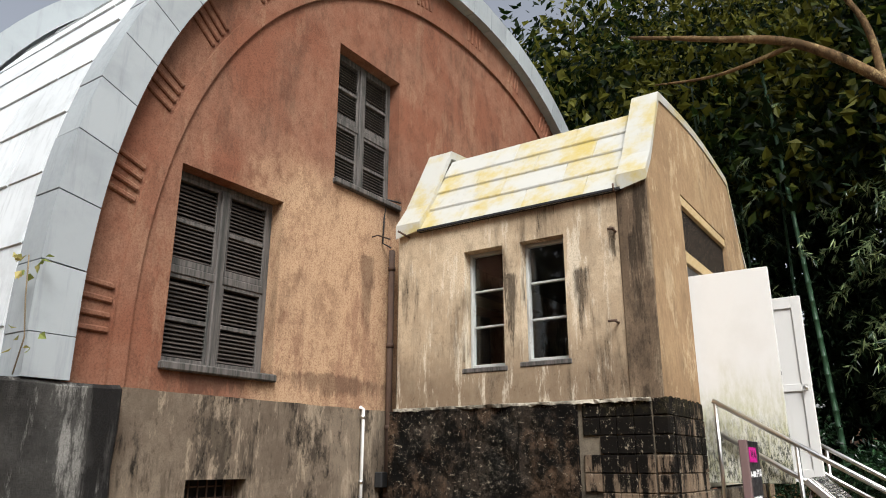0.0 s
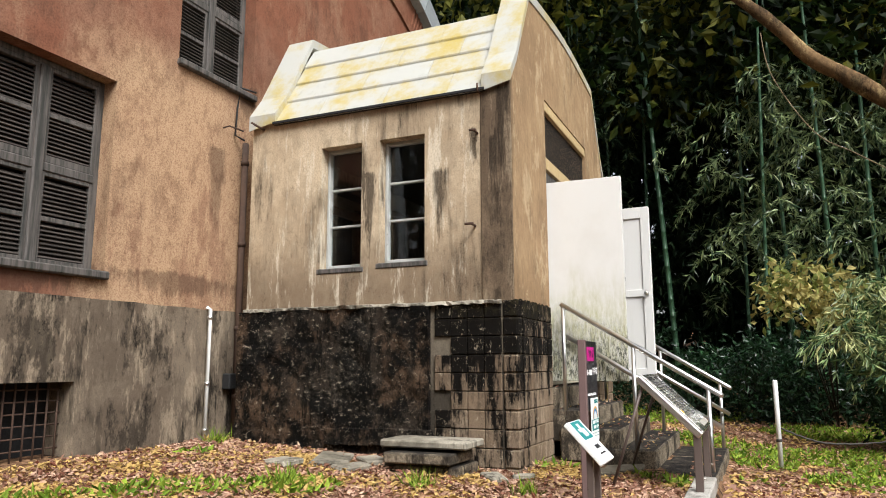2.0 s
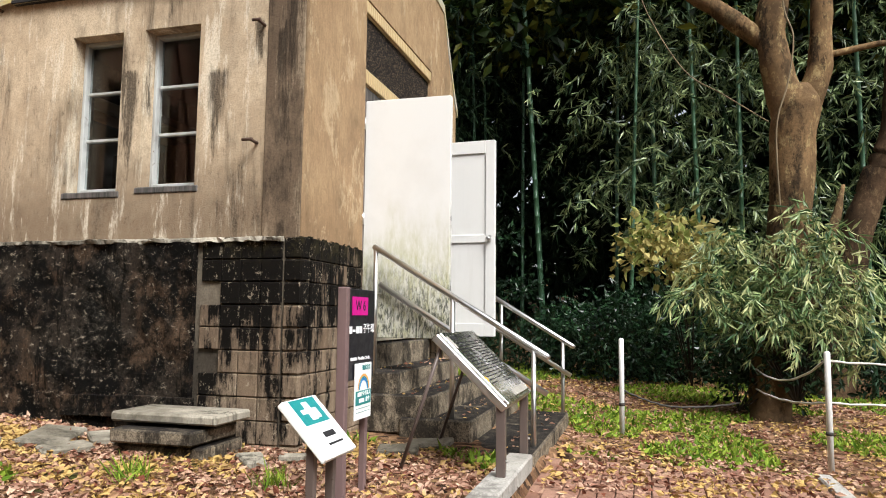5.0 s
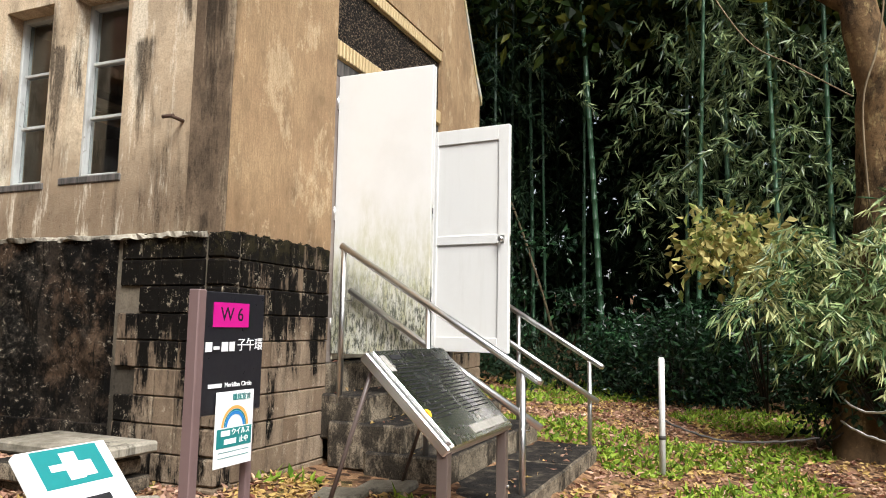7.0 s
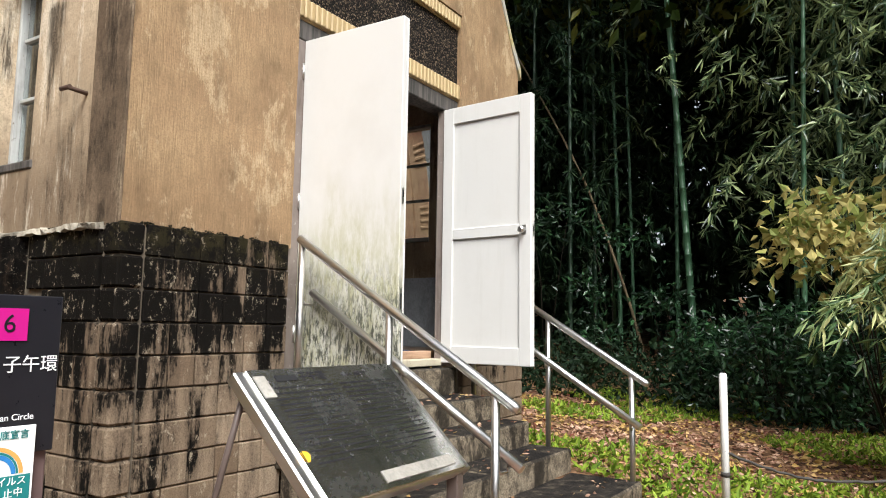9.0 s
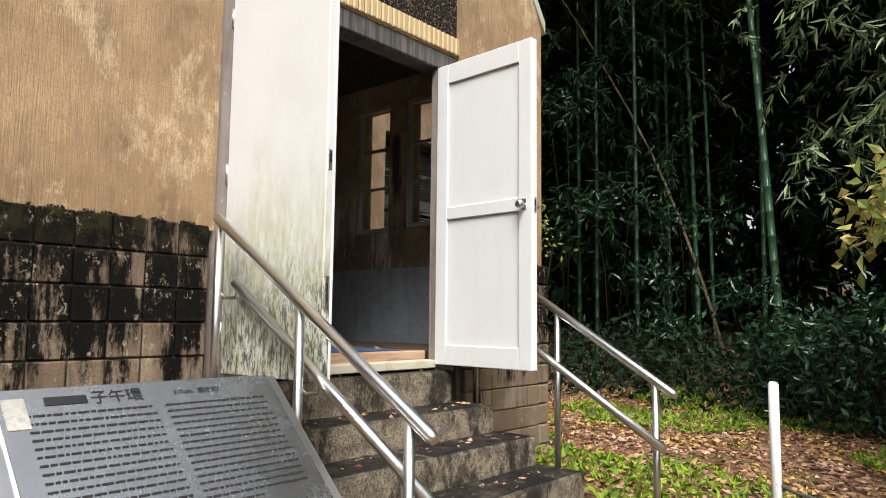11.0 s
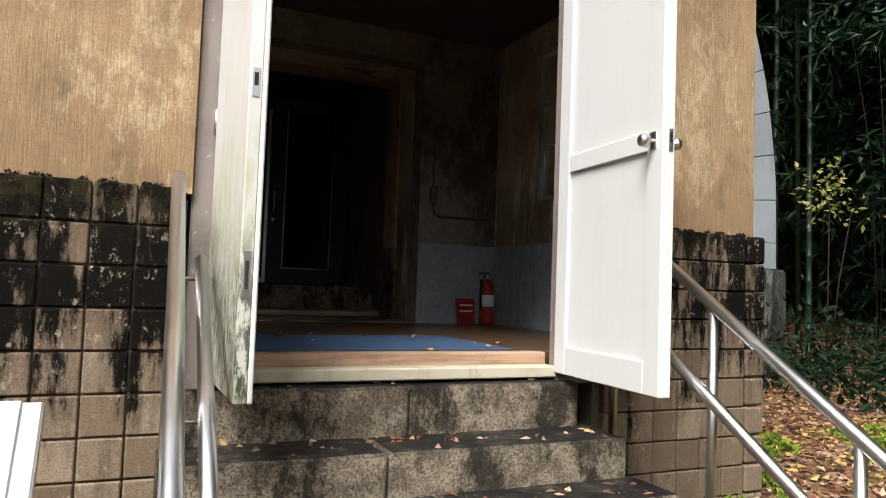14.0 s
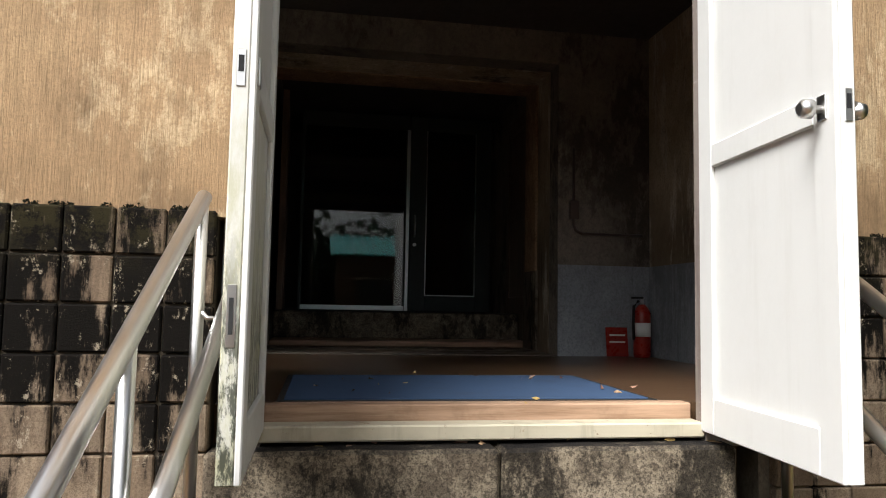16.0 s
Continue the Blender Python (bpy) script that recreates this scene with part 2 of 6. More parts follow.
M_BUTTRESS = stucco("sooty_buttress_concrete", (0.075, 0.072, 0.066), (0.028, 0.026, 0.024), (0.010, 0.009, 0.009), 0.9, 3.0, 80, flow=0.1, pale=(0.34, 0.33, 0.30), bump=1.0, shift=6.0)
M_BLACK = black_stone()
M_COPING = stucco("mortar_coping", (0.44, 0.40, 0.32), (0.12, 0.105, 0.078), (0.02, 0.018, 0.014), 0.8, 8.0, 50, bump=1.0)
M_STEP = step_stone()
M_KERB = stucco("kerb_concrete", (0.44, 0.42, 0.38), (0.34, 0.32, 0.28), (0.05, 0.045, 0.04), 0.6, 6.0, 90, bump=0.6)
M_STUCCO_DARK = pebble_dash()
M_JOINT = stucco("mortar_joint", (0.21, 0.175, 0.13), (0.08, 0.066, 0.05), (0.012, 0.011, 0.01), 0.8, 6, 60)
M_YELLOW = painted("yellow_glazed_rib", (0.46, 0.34, 0.175), (0.12, 0.08, 0.04), 0.35, 0.4)
M_WHITE = painted("white_door_paint", (0.66, 0.655, 0.63), (0.40, 0.38, 0.32), 0.2, 0.4)
M_FRAME = painted("weathered_white_frame", (0.42, 0.43, 0.41), (0.10, 0.08, 0.06), 0.6, 0.55, wear=(0.16, 0.13, 0.10))
M_ZINC = painted("pale_sheet_metal", (0.70, 0.73, 0.74), (0.27, 0.29, 0.29), 0.55, 0.5, vary=True)
M_BAND = painted("grey_sheet_band", (0.36, 0.39, 0.40), (0.17, 0.19, 0.205), 0.55, 0.5, vary=True)
M_STEEL = steel("brushed_steel", (0.72, 0.71, 0.69), 0.30)
M_BRONZE = painted("brown_post_paint", (0.10, 0.075, 0.065), (0.2, 0.15, 0.12), 0.3, 0.35)
M_MAUVE = painted("mauve_post_paint", (0.16, 0.105, 0.10), (0.07, 0.05, 0.05), 0.3, 0.45)
M_SIGNBLACK = painted("black_sign_face", (0.012, 0.012, 0.016), (0.03, 0.03, 0.03), 0.2, 0.35)
M_MAGENTA = painted("magenta_sign_patch", (0.52, 0.008, 0.22), (0.3, 0.01, 0.12), 0.1, 0.4)
M_PAPER = painted("white_paper", (0.80, 0.82, 0.80), (0.6, 0.6, 0.58), 0.1, 0.5)
M_TEAL = painted("teal_print", (0.012, 0.20, 0.20), (0.012, 0.14, 0.14), 0.1, 0.5)
M_BLUE = painted("blue_print", (0.03, 0.22, 0.55), (0.03, 0.15, 0.4), 0.1, 0.5)
M_TURQUOISE = painted("turquoise_roof_paint", (0.08, 0.50, 0.46), (0.06, 0.3, 0.3), 0.3, 0.4)
M_ORANGE = painted("orange_print", (0.8, 0.38, 0.1), (0.6, 0.3, 0.1), 0.1, 0.5)
M_LETTER = painted("white_letters", (0.82, 0.82, 0.82), (0.6, 0.6, 0.6), 0.1, 0.5)
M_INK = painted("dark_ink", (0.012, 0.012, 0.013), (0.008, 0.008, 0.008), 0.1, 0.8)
M_PLATE = steel("etched_steel_plate", (0.80, 0.79, 0.76), 0.24)
M_SLAT = wood("grey_weathered_slat", (0.075, 0.062, 0.053), (0.02, 0.016, 0.014), 0.75, 0)
M_SASH = wood("grey_weathered_sash", (0.125, 0.11, 0.10), (0.035, 0.036, 0.032), 0.7, 2)
M_JAMB = painted("stained_grey_jamb", (0.24, 0.20, 0.175), (0.07, 0.045, 0.035), 0.8, 0.6, wear=(0.40, 0.37, 0.34))
M_INFLOOR = wood("brown_floor_boards", (0.12, 0.07, 0.038), (0.075, 0.042, 0.022), 0.28, 0)
M_SILL = wood("worn_threshold", (0.46, 0.30, 0.20), (0.25, 0.15, 0.09), 0.6, 0)
M_CREAM = painted("cream_threshold_paint", (0.52, 0.47, 0.35), (0.10, 0.065, 0.04), 0.6, 0.5, wear=(0.20, 0.12, 0.07))
M_BROWNDOOR = wood("brown_inner_door", (0.17, 0.10, 0.06), (0.10, 0.06, 0.035), 0.5, 2)
M_DADO = stucco("grey_blue_dado", (0.38, 0.405, 0.43), (0.30, 0.32, 0.345), (0.05, 0.05, 0.05), 0.4, 4, 60, bump=0.2)
M_PLASTER = stucco("stained_plaster", (0.30, 0.255, 0.21), (0.19, 0.16, 0.13), (0.05, 0.042, 0.036), 0.8, 3, 40, bump=0.25, flow=0.5)
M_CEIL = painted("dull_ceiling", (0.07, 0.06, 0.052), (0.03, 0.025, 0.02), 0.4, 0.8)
M_MAT = painted("blue_carpet_mat", (0.035, 0.07, 0.14), (0.03, 0.04, 0.07), 0.5, 0.95, grain=300)
M_EXT = painted("red_extinguisher_paint", (0.30, 0.018, 0.011), (0.2, 0.02, 0.015), 0.2, 0.3)
M_RUBBER = painted("black_rubber", (0.02, 0.02, 0.02), (0.05, 0.045, 0.04), 0.3, 0.6)
M_PIPEWHITE = painted("white_plastic_pipe", (0.72, 0.72, 0.69), (0.4, 0.38, 0.33), 0.4, 0.45)
M_RUST = painted("rusty_iron", (0.085, 0.05, 0.034), (0.025, 0.02, 0.018), 0.7, 0.85)
M_ALU = steel("aluminium_profile", (0.6, 0.61, 0.61), 0.35)
M_DARKFRAME = painted("dark_green_frame", (0.03, 0.04, 0.04), (0.02, 0.02, 0.02), 0.3, 0.45)
M_ROPE = painted("twisted_rope", (0.55, 0.53, 0.48), (0.2, 0.18, 0.15), 0.5, 0.85)
M_BLACKROPE = painted("dark_rope", (0.05, 0.045, 0.04), (0.1, 0.09, 0.08), 0.3, 0.85)
M_LEAFYELLOW = painted("yellow_fallen_leaf", (0.75, 0.42, 0.02), (0.5, 0.3, 0.02), 0.2, 0.5)
# grey tint puts the darkness of the rooms behind into the glass
M_GLASS = clear_glass("dimmed_window_glass", (0.66, 0.70, 0.70))

# the mossy white of the folded-back leaf: green bloom and black speckle low down, as it grew
def mossy_paint():
    n = Nodes("mossy_white_door_paint")
    z = n.axis(2)
    base = n.mix(n.ramp(n.noise(n.pos, 2, 5, 0.6), 0.4, 0.75, 0, 0.2), (0.64, 0.635, 0.61), (0.42, 0.40, 0.35))
    low = n.ramp(n.math("ADD", n.math("MULTIPLY", z, 0.3), n.math("MULTIPLY", n.noise(n.scaled(2.5, 2.5, 1.0), 1, 4, 0.6), 0.36)), 0.54, 0.76, 1, 0)
    n2 = n.noise(n.scaled(26, 26, 7), 1.0, 7, 0.75)
    colour = n.mix(n.math("MULTIPLY", low, n.ramp(n2, 0.3, 0.66, 0.1, 0.85)), base, (0.38, 0.37, 0.20))
    lower = n.ramp(n.math("ADD", n.math("MULTIPLY", z, 0.3), n.math("MULTIPLY", n.noise(n.scaled(3, 3, 1.5, 6), 1, 5, 0.6), 0.34)), 0.45, 0.66, 1, 0)
    black = n.math("MULTIPLY", lower, n.ramp(n.noise(n.scaled(38, 38, 11, 3), 1.0, 9, 0.82), 0.46, 0.55))
    colour = n.mix(n.math("MULTIPLY", black, 0.92), colour, (0.035, 0.04, 0.028))
    n.bump(n2, 0.15, 0.004)
    return n.done(colour, 0.5, 0, 0.4)


M_MOSSY = mossy_paint()


def lichen_roof():
    n = Nodes("lichened_roof_sheet")
    big = n.noise(n.scaled(1.2, 1.2, 1.2), 1.6, 6, 0.65)
    colour = n.mix(n.ramp(n.math("ADD", big, n.math("MULTIPLY", n.piece(), 0.10)), 0.46, 0.74), (0.42, 0.42, 0.385), (0.41, 0.32, 0.09))
    colour = n.mix(n.ramp(n.noise(n.scaled(9, 9, 2), 1, 6, 0.7), 0.55, 0.75, 0, 0.5), colour, (0.30, 0.29, 0.26))
    fine = n.noise(n.pos, 40, 4, 0.7)
    n.bump(fine, 0.2, 0.004)
    return n.done(colour, 0.6, 0, 0.35)


M_LICHEN = lichen_roof()


def tile_stone():
    n = Nodes("stained_block_face")
    z = n.axis(2)
    r = n.piece()
    base = n.mix(r, (0.19, 0.135, 0.09), (0.37, 0.285, 0.20))
    fine = n.noise(n.pos, 130, 4, 0.85)
    base = n.mix(n.ramp(fine, 0.44, 0.6, 0, 0.6), base, (0.11, 0.078, 0.052))
    up = n.ramp(z, 0.2, 1.5, 0.0, 0.24)
    up = n.math("ADD", up, n.ramp(n.axis(0), 0.0, 0.75, 0.08, 0.0))
    up = n.math("ADD", up, n.math("MULTIPLY", n.noise(n.pos, 2.6, 5, 0.6), 0.25))
    run = n.noise(n.scaled(7, 7, 1.3), 1.0, 9, 0.70)
    grit = n.noise(n.scaled(1, 1, 0.6), 38, 8, 0.8)
    value = n.math("ADD", n.math("ADD", up, n.math("ADD", n.math("MULTIPLY", n.math("SUBTRACT", run, 0.25), 1.0), n.math("MULTIPLY", grit, 0.22))), n.math("MULTIPLY", r, 0.13))
    black = n.ramp(value, 0.66, 0.74)
    soft = n.ramp(value, 0.52, 0.74, 0, 0.7)
    colour = n.mix(soft, base, (0.07, 0.052, 0.038))
    colour = n.mix(n.math("MULTIPLY", black, 0.98), colour, (0.005, 0.0045, 0.004))
    fleck = n.ramp(n.noise(n.scaled(1, 1, 0.7), 22, 9, 0.82), 0.575, 0.62)
    colour = n.mix(n.math("MULTIPLY", fleck, 0.8), colour, (0.36, 0.30, 0.22))
    moss = n.math("MULTIPLY", n.ramp(z, 1.25, 1.5), n.ramp(n.noise(n.pos, 10, 9, 0.8), 0.47, 0.55))
    colour = n.mix(n.math("MULTIPLY", moss, 0.35), colour, (0.06, 0.05, 0.022))
    n.bump(n.math("ADD", n.math("MULTIPLY", fine, 0.6), n.math("MULTIPLY", run, 0.4)), 0.9, 0.010)
    return n.done(colour, 0.88, 0, 0.05)


M_TILE = tile_stone()


def paver():
    n = Nodes("red_clay_paver")
    base = n.mix(n.piece(), (0.22, 0.115, 0.08), (0.33, 0.195, 0.14))
    fine = n.noise(n.pos, 90, 4, 0.7)
    colour = n.mix(n.ramp(fine, 0.4, 0.72, 0, 0.5), base, (0.14, 0.06, 0.04))
    colour = n.mix(n.ramp(n.noise(n.pos, 3, 6, 0.7), 0.5, 0.72, 0, 0.6), colour, (0.12, 0.085, 0.05))
    n.bump(fine, 0.5, 0.006)
    return n.done(colour, 0.85, 0, 0.1)


M_PAVER = paver()


def soil():
    n = Nodes("leaf_strewn_soil")
    big = n.noise(n.pos, 1.1, 6, 0.65)
    v = n.t.nodes.new("ShaderNodeTexVoronoi")
    n.put(v.inputs["Vector"], n.pos)
    v.inputs["Scale"].default_value = 16.0
    hue = n.t.nodes.new("ShaderNodeSeparateColor")
    n.put(hue.inputs[0], v.outputs["Color"])
    litter = n.mix(hue.outputs[0], (0.10, 0.05, 0.028), (0.34, 0.20, 0.11))
    litter = n.mix(n.ramp(hue.outputs[1], 0.6, 0.9), litter, (0.05, 0.03, 0.02))
    colour = n.mix(n.ramp(big, 0.56, 0.66, 0, 0.7), litter, (0.07, 0.10, 0.02))
    fine = n.noise(n.pos, 30, 6, 0.75)
    colour = n.mix(n.ramp(fine, 0.45, 0.7, 0, 0.6), colour, (0.03, 0.02, 0.012))
    n.bump(n.math("ADD", fine, v.outputs["Distance"]), 1.0, 0.03)
    return n.done(colour, 0.9, 0, 0.05)


M_SOIL = soil()
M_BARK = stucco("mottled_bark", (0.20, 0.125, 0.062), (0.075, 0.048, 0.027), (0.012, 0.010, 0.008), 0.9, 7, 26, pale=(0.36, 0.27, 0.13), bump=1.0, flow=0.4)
# same bark darkened: the second tree's shade is painted into the colour
M_SHADEBARK = stucco("shaded_mottled_bark", (0.085, 0.052, 0.030), (0.035, 0.024, 0.015), (0.010, 0.008, 0.007), 0.9, 7, 26, pale=(0.16, 0.11, 0.06), bump=1.0, flow=0.4)
M_CULM = leafy("bamboo_culm_skin", (0.035, 0.095, 0.05), (0.07, 0.15, 0.08), None, 0.3, 0.0)
# darker copy of the culm skin, the grove's shade put into its colour
M_SHADECULM = leafy("shaded_bamboo_culm_skin", (0.010, 0.026, 0.014), (0.026, 0.055, 0.030), None, 0.4, 0.0)
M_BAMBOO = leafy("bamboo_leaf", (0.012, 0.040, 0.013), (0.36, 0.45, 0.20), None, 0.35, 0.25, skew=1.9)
# leaf colours darkened twice over: the shade of the grove is painted in
M_SHADE = leafy("shaded_bamboo_leaf", (0.004, 0.014, 0.006), (0.048, 0.085, 0.038), None, 0.5, 0.1, skew=3.0)
M_DEEP = leafy("deep_shade_leaf", (0.006, 0.015, 0.007), (0.016, 0.034, 0.013), None, 0.6, 0.1)
M_BAMBOO_PALE = leafy("pale_bamboo_leaf", (0.025, 0.075, 0.020), (0.38, 0.50, 0.21), (0.46, 0.48, 0.22), 0.4, 0.25, 2.0, skew=1.4)
M_SHRUB = leafy("dark_shrub_leaf", (0.005, 0.020, 0.009), (0.040, 0.11, 0.04), None, 0.3, 0.15, skew=2.0)
M_TWIG = wood("dark_twig_bark", (0.035, 0.026, 0.018), (0.015, 0.011, 0.008), 0.8, 2)
M_VINE = wood("pale_vine_bark", (0.22, 0.17, 0.10), (0.10, 0.07, 0.04), 0.8, 2)
M_YELLOWLEAF = leafy("yellowing_leaf", (0.30, 0.27, 0.09), (0.66, 0.55, 0.22), (0.22, 0.26, 0.07), 0.45, 0.35, 3.0)
M_CANOPY = leafy("canopy_leaf", (0.003, 0.009, 0.002), (0.034, 0.062, 0.010), (0.10, 0.10, 0.014), 0.5, 0.35, 0.28, skew=2.0)
M_FALLEN = leafy("fallen_leaf", (0.15, 0.048, 0.028), (0.62, 0.42, 0.30), (0.46, 0.31, 0.11), 0.55, 0.1, 1.6)
M_GRASS = leafy("low_green_herb", (0.06, 0.13, 0.012), (0.30, 0.40, 0.05), None, 0.5, 0.25)
M_MOSS = leafy("ledge_moss_tuft", (0.006, 0.007, 0.004), (0.022, 0.021, 0.009), None, 0.8, 0.0)


# ---------------------------------------------------------------- building helpers
def mesh_of(name, bm, material):
    me = bpy.data.meshes.new(name)
    bmesh.ops.recalc_face_normals(bm, faces=bm.faces)
    bm.to_mesh(me)
    bm.free()
    me.materials.append(material)
    return me


def inverse_of(parent):
    return parent.matrix_basis.inverted() if parent.parent is None else Matrix.Identity(4)


def part(name, bm, material, parent, label=""):
    me = bm if isinstance(bm, bpy.types.Mesh) else mesh_of(name, bm, material)
    ob = new(name, me)
    ob.parent = parent
    ob.matrix_parent_inverse = inverse_of(parent)
    return tagged(ob, label) if label else ob


def piece(name, me, m, parent):
    ob = new(name, me)
    ob.parent = parent
    ob.matrix_parent_inverse = inverse_of(parent)
    ob.matrix_basis = m
    return ob


def thing(name, at, label, category, group="", kind=""):
    ob = new(name)
    ob.empty_display_size = 0.1
    ob.matrix_basis = Matrix.Translation(at)
    return tagged(ob, label, category, group, kind)


def solid(name, bm, material, label, category, kind="structure", group=""):
    return tagged(new(name, mesh_of(name, bm, material)), label, category, group, kind)


def box(bm, a, b, bevel=0.0):
    x0, x1 = sorted((a[0], b[0]))
    y0, y1 = sorted((a[1], b[1]))
    z0, z1 = sorted((a[2], b[2]))
    made = bmesh.ops.create_cube(bm, size=1.0, matrix=Matrix.LocRotScale(((x0 + x1) / 2, (y0 + y1) / 2, (z0 + z1) / 2), None, (x1 - x0, y1 - y0, z1 - z0)))
    if bevel:
        edges = list({e for v in made["verts"] for e in v.link_edges})
        bmesh.ops.bevel(bm, geom=edges, offset=bevel, segments=1, affect="EDGES")
    return bm


def boxed(a, b, bevel=0.0):
    return box(bmesh.new(), a, b, bevel)


def placed_box(bm, m, size, bevel=0.0):
    """A box of that size about the origin, at the pose m."""
    made = bmesh.ops.create_cube(bm, size=1.0, matrix=m @ Matrix.Diagonal((*size, 1)))
    if bevel:
        bmesh.ops.bevel(bm, geom=list({e for v in made["verts"] for e in v.link_edges}), offset=bevel, segments=1, affect="EDGES")
    return bm


def tube(bm, points, radii, sides=10):
    """A round bar through the points, closed at both ends."""
    points = [Vector(p) for p in points]
    radii = radii if hasattr(radii, "__len__") else [radii] * len(points)
    rings = []
    for i, (p, r) in enumerate(zip(points, radii)):
        d = (points[min(i + 1, len(points) - 1)] - points[max(i - 1, 0)]).normalized()
        u = d.cross(Vector((0, 0, 1)) if abs(d.z) < 0.9 else Vector((1, 0, 0))).normalized()
        w = d.cross(u)
        rings.append([bm.verts.new(p + r * (math.cos(a) * u + math.sin(a) * w)) for a in (2 * math.pi * k / sides for k in range(sides))])
    for q, s in zip(rings, rings[1:]):
        for k in range(sides):
            bm.faces.new((q[k], q[(k + 1) % sides], s[(k + 1) % sides], s[k])).smooth = True
    bm.faces.new(rings[0][::-1])
    bm.faces.new(rings[-1])
    return bm


def tubed(points, radii, sides=10):
    return tube(bmesh.new(), points, radii, sides)


def spans(lo, hi, holes):
    """The stretches of lo..hi that the holes leave."""
    at = lo
    for a, b in sorted(holes):
        if a > at:
            yield at, min(a, hi)
        at = max(at, b)
    if at < hi:
        yield at, hi


def wall_slab(bm, put, s0, s1, bottom, top, depth, holes, step=0.5):
    """A wall in s (along) and z, with its thickness and openings. put(s, d, z) gives the place; bottom and top are functions of s."""
    cuts = sorted({s0, s1, *[h[0] for h in holes], *[h[1] for h in holes], *[s0 + step * k for k in range(1, int((s1 - s0) / step) + 1)]})
    cuts = [c for c in cuts if s0 <= c <= s1]
    cuts = [c for i, c in enumerate(cuts) if i == 0 or c - cuts[i - 1] > 1e-5]
    for a, b in zip(cuts, cuts[1:]):
        mid = (a + b) / 2
        gaps = [(h[2], h[3]) for h in holes if h[0] < mid < h[1]]
        for lo, hi in spans(bottom(mid), top(mid), gaps):
            za, zb = (bottom(a), bottom(b)) if lo == bottom(mid) else (lo, lo)
            ta, tb = (top(a), top(b)) if hi == top(mid) else (hi, hi)
            v = [bm.verts.new(put(*p)) for p in ((a, 0, za), (b, 0, zb), (b, 0, tb), (a, 0, ta), (a, depth, za), (b, depth, zb), (b, depth, tb), (a, depth, ta))]
            for f in ((0, 1, 2, 3), (7, 6, 5, 4), (0, 4, 5, 1), (3, 2, 6, 7), (1, 5, 6, 2), (0, 3, 7, 4)):
                bm.faces.new([v[k] for k in f])
    bmesh.ops.remove_doubles(bm, verts=bm.verts, dist=1e-4)
    return bm


def flat_letters(name, text, size, m, material, parent, align="CENTER", depth=0.001):
    cu = bpy.data.curves.new(name, "FONT")
    cu.body, cu.size, cu.extrude, cu.align_x, cu.align_y = text, size, depth, align, "CENTER"
    ob = new(name, cu)
    bpy.context.view_layer.update()
    me = bpy.data.meshes.new_from_object(ob.evaluated_get(bpy.context.evaluated_depsgraph_get()))
    bpy.data.objects.remove(ob)
    bpy.data.curves.remove(cu)
    me.materials.clear()
    me.materials.append(material)
    me.transform(m)
    return part(name, me, material, parent)


def leaf_mesh(name, places, ways, lengths, widths, material, fold=0.25, rng=None):
    """Many small folded leaves: from its place each runs along its way."""
    n = len(places)
    ways = ways / np.linalg.norm(ways, axis=1, keepdims=True)
    side = np.cross(ways, rng.normal(size=(n, 3)))
    side /= np.linalg.norm(side, axis=1, keepdims=True)
    up = np.cross(side, ways)
    l, w = lengths[:, None], widths[:, None]
    v = np.empty((n, 4, 3))
    v[:, 0] = places
    v[:, 1] = places + ways * l * 0.42 + side * w * 0.5 + up * w * fold
    v[:, 2] = places + ways * l
    v[:, 3] = places + ways * l * 0.42 - side * w * 0.5 + up * w * fold
    k = np.arange(n)[:, None] * 4
    faces = np.concatenate([k + np.array([[0, 1, 2]]), k + np.array([[0, 2, 3]])], axis=1).reshape(-1, 3)
    me = bpy.data.meshes.new(name)
    me.from_pydata(v.reshape(-1, 3).tolist(), [], faces.tolist())
    me.materials.append(material)
    return me


# ---------------------------------------------------------------- ground
def ground_height(x, y):
    z = 0.06 + 0.05 * max(-7.0, min(y, 4.0)) - 0.03 * max(0.0, min(-x - 2.0, 6.0))
    t = max(0.0, min(1.0, (-1.47 - y) / 0.1)) * max(0.0, min(1.0, (1.5 - x) / 0.25)) * max(0.0, min(1.0, (y + 3.6) / 0.25))
    z = z * (1 - t) + (-0.19) * t
    u = max(0.0, min(1.0, (x - 1.1) / 0.6)) * max(0.0, min(1.0, (-1.2 - y) / 0.5)) * max(0.0, min(1.0, (6.5 - x) / 3.0)) * max(0.0, min(1.0, (y + 7.0) / 2.0))
    z -= 0.17 * u
    if x > 9.0:
        z += 0.12 * (x - 9.0)
    return z + 0.02 * noise.noise((x * 1.3, y * 1.3, 0.0)) * (1 - t)


def build_ground():
    xs = [-300, -100, -40, -20] + [-12 + 0.25 * k for k in range(97)] + [13, 15, 18, 22, 28, 60, 300]
    ys = [-300, -100, -40, -20] + [-10 + 0.25 * k for k in range(33)] + [-1.6, -1.55, -1.47, -1.4] + [-1.25 + 0.25 * k for k in range(24)] + [6, 9, 14, 20, 40, 100, 300]
    ys = sorted({y for y in ys if not (-1.6 < y < -1.4 and y not in (-1.55, -1.47))})
    bm = bmesh.new()
    grid = [[bm.verts.new((x, y, ground_height(max(-30, min(x, 30)), max(-30, min(y, 30))))) for y in ys] for x in xs]
    for i in range(len(xs) - 1):
        for j in range(len(ys) - 1):
            bm.faces.new((grid[i][j], grid[i + 1][j], grid[i + 1][j + 1], grid[i][j + 1])).smooth = True
    solid("ground", bm, M_SOIL, "earth strewn with fallen brown leaves and low green herbs", "ground")


build_ground()

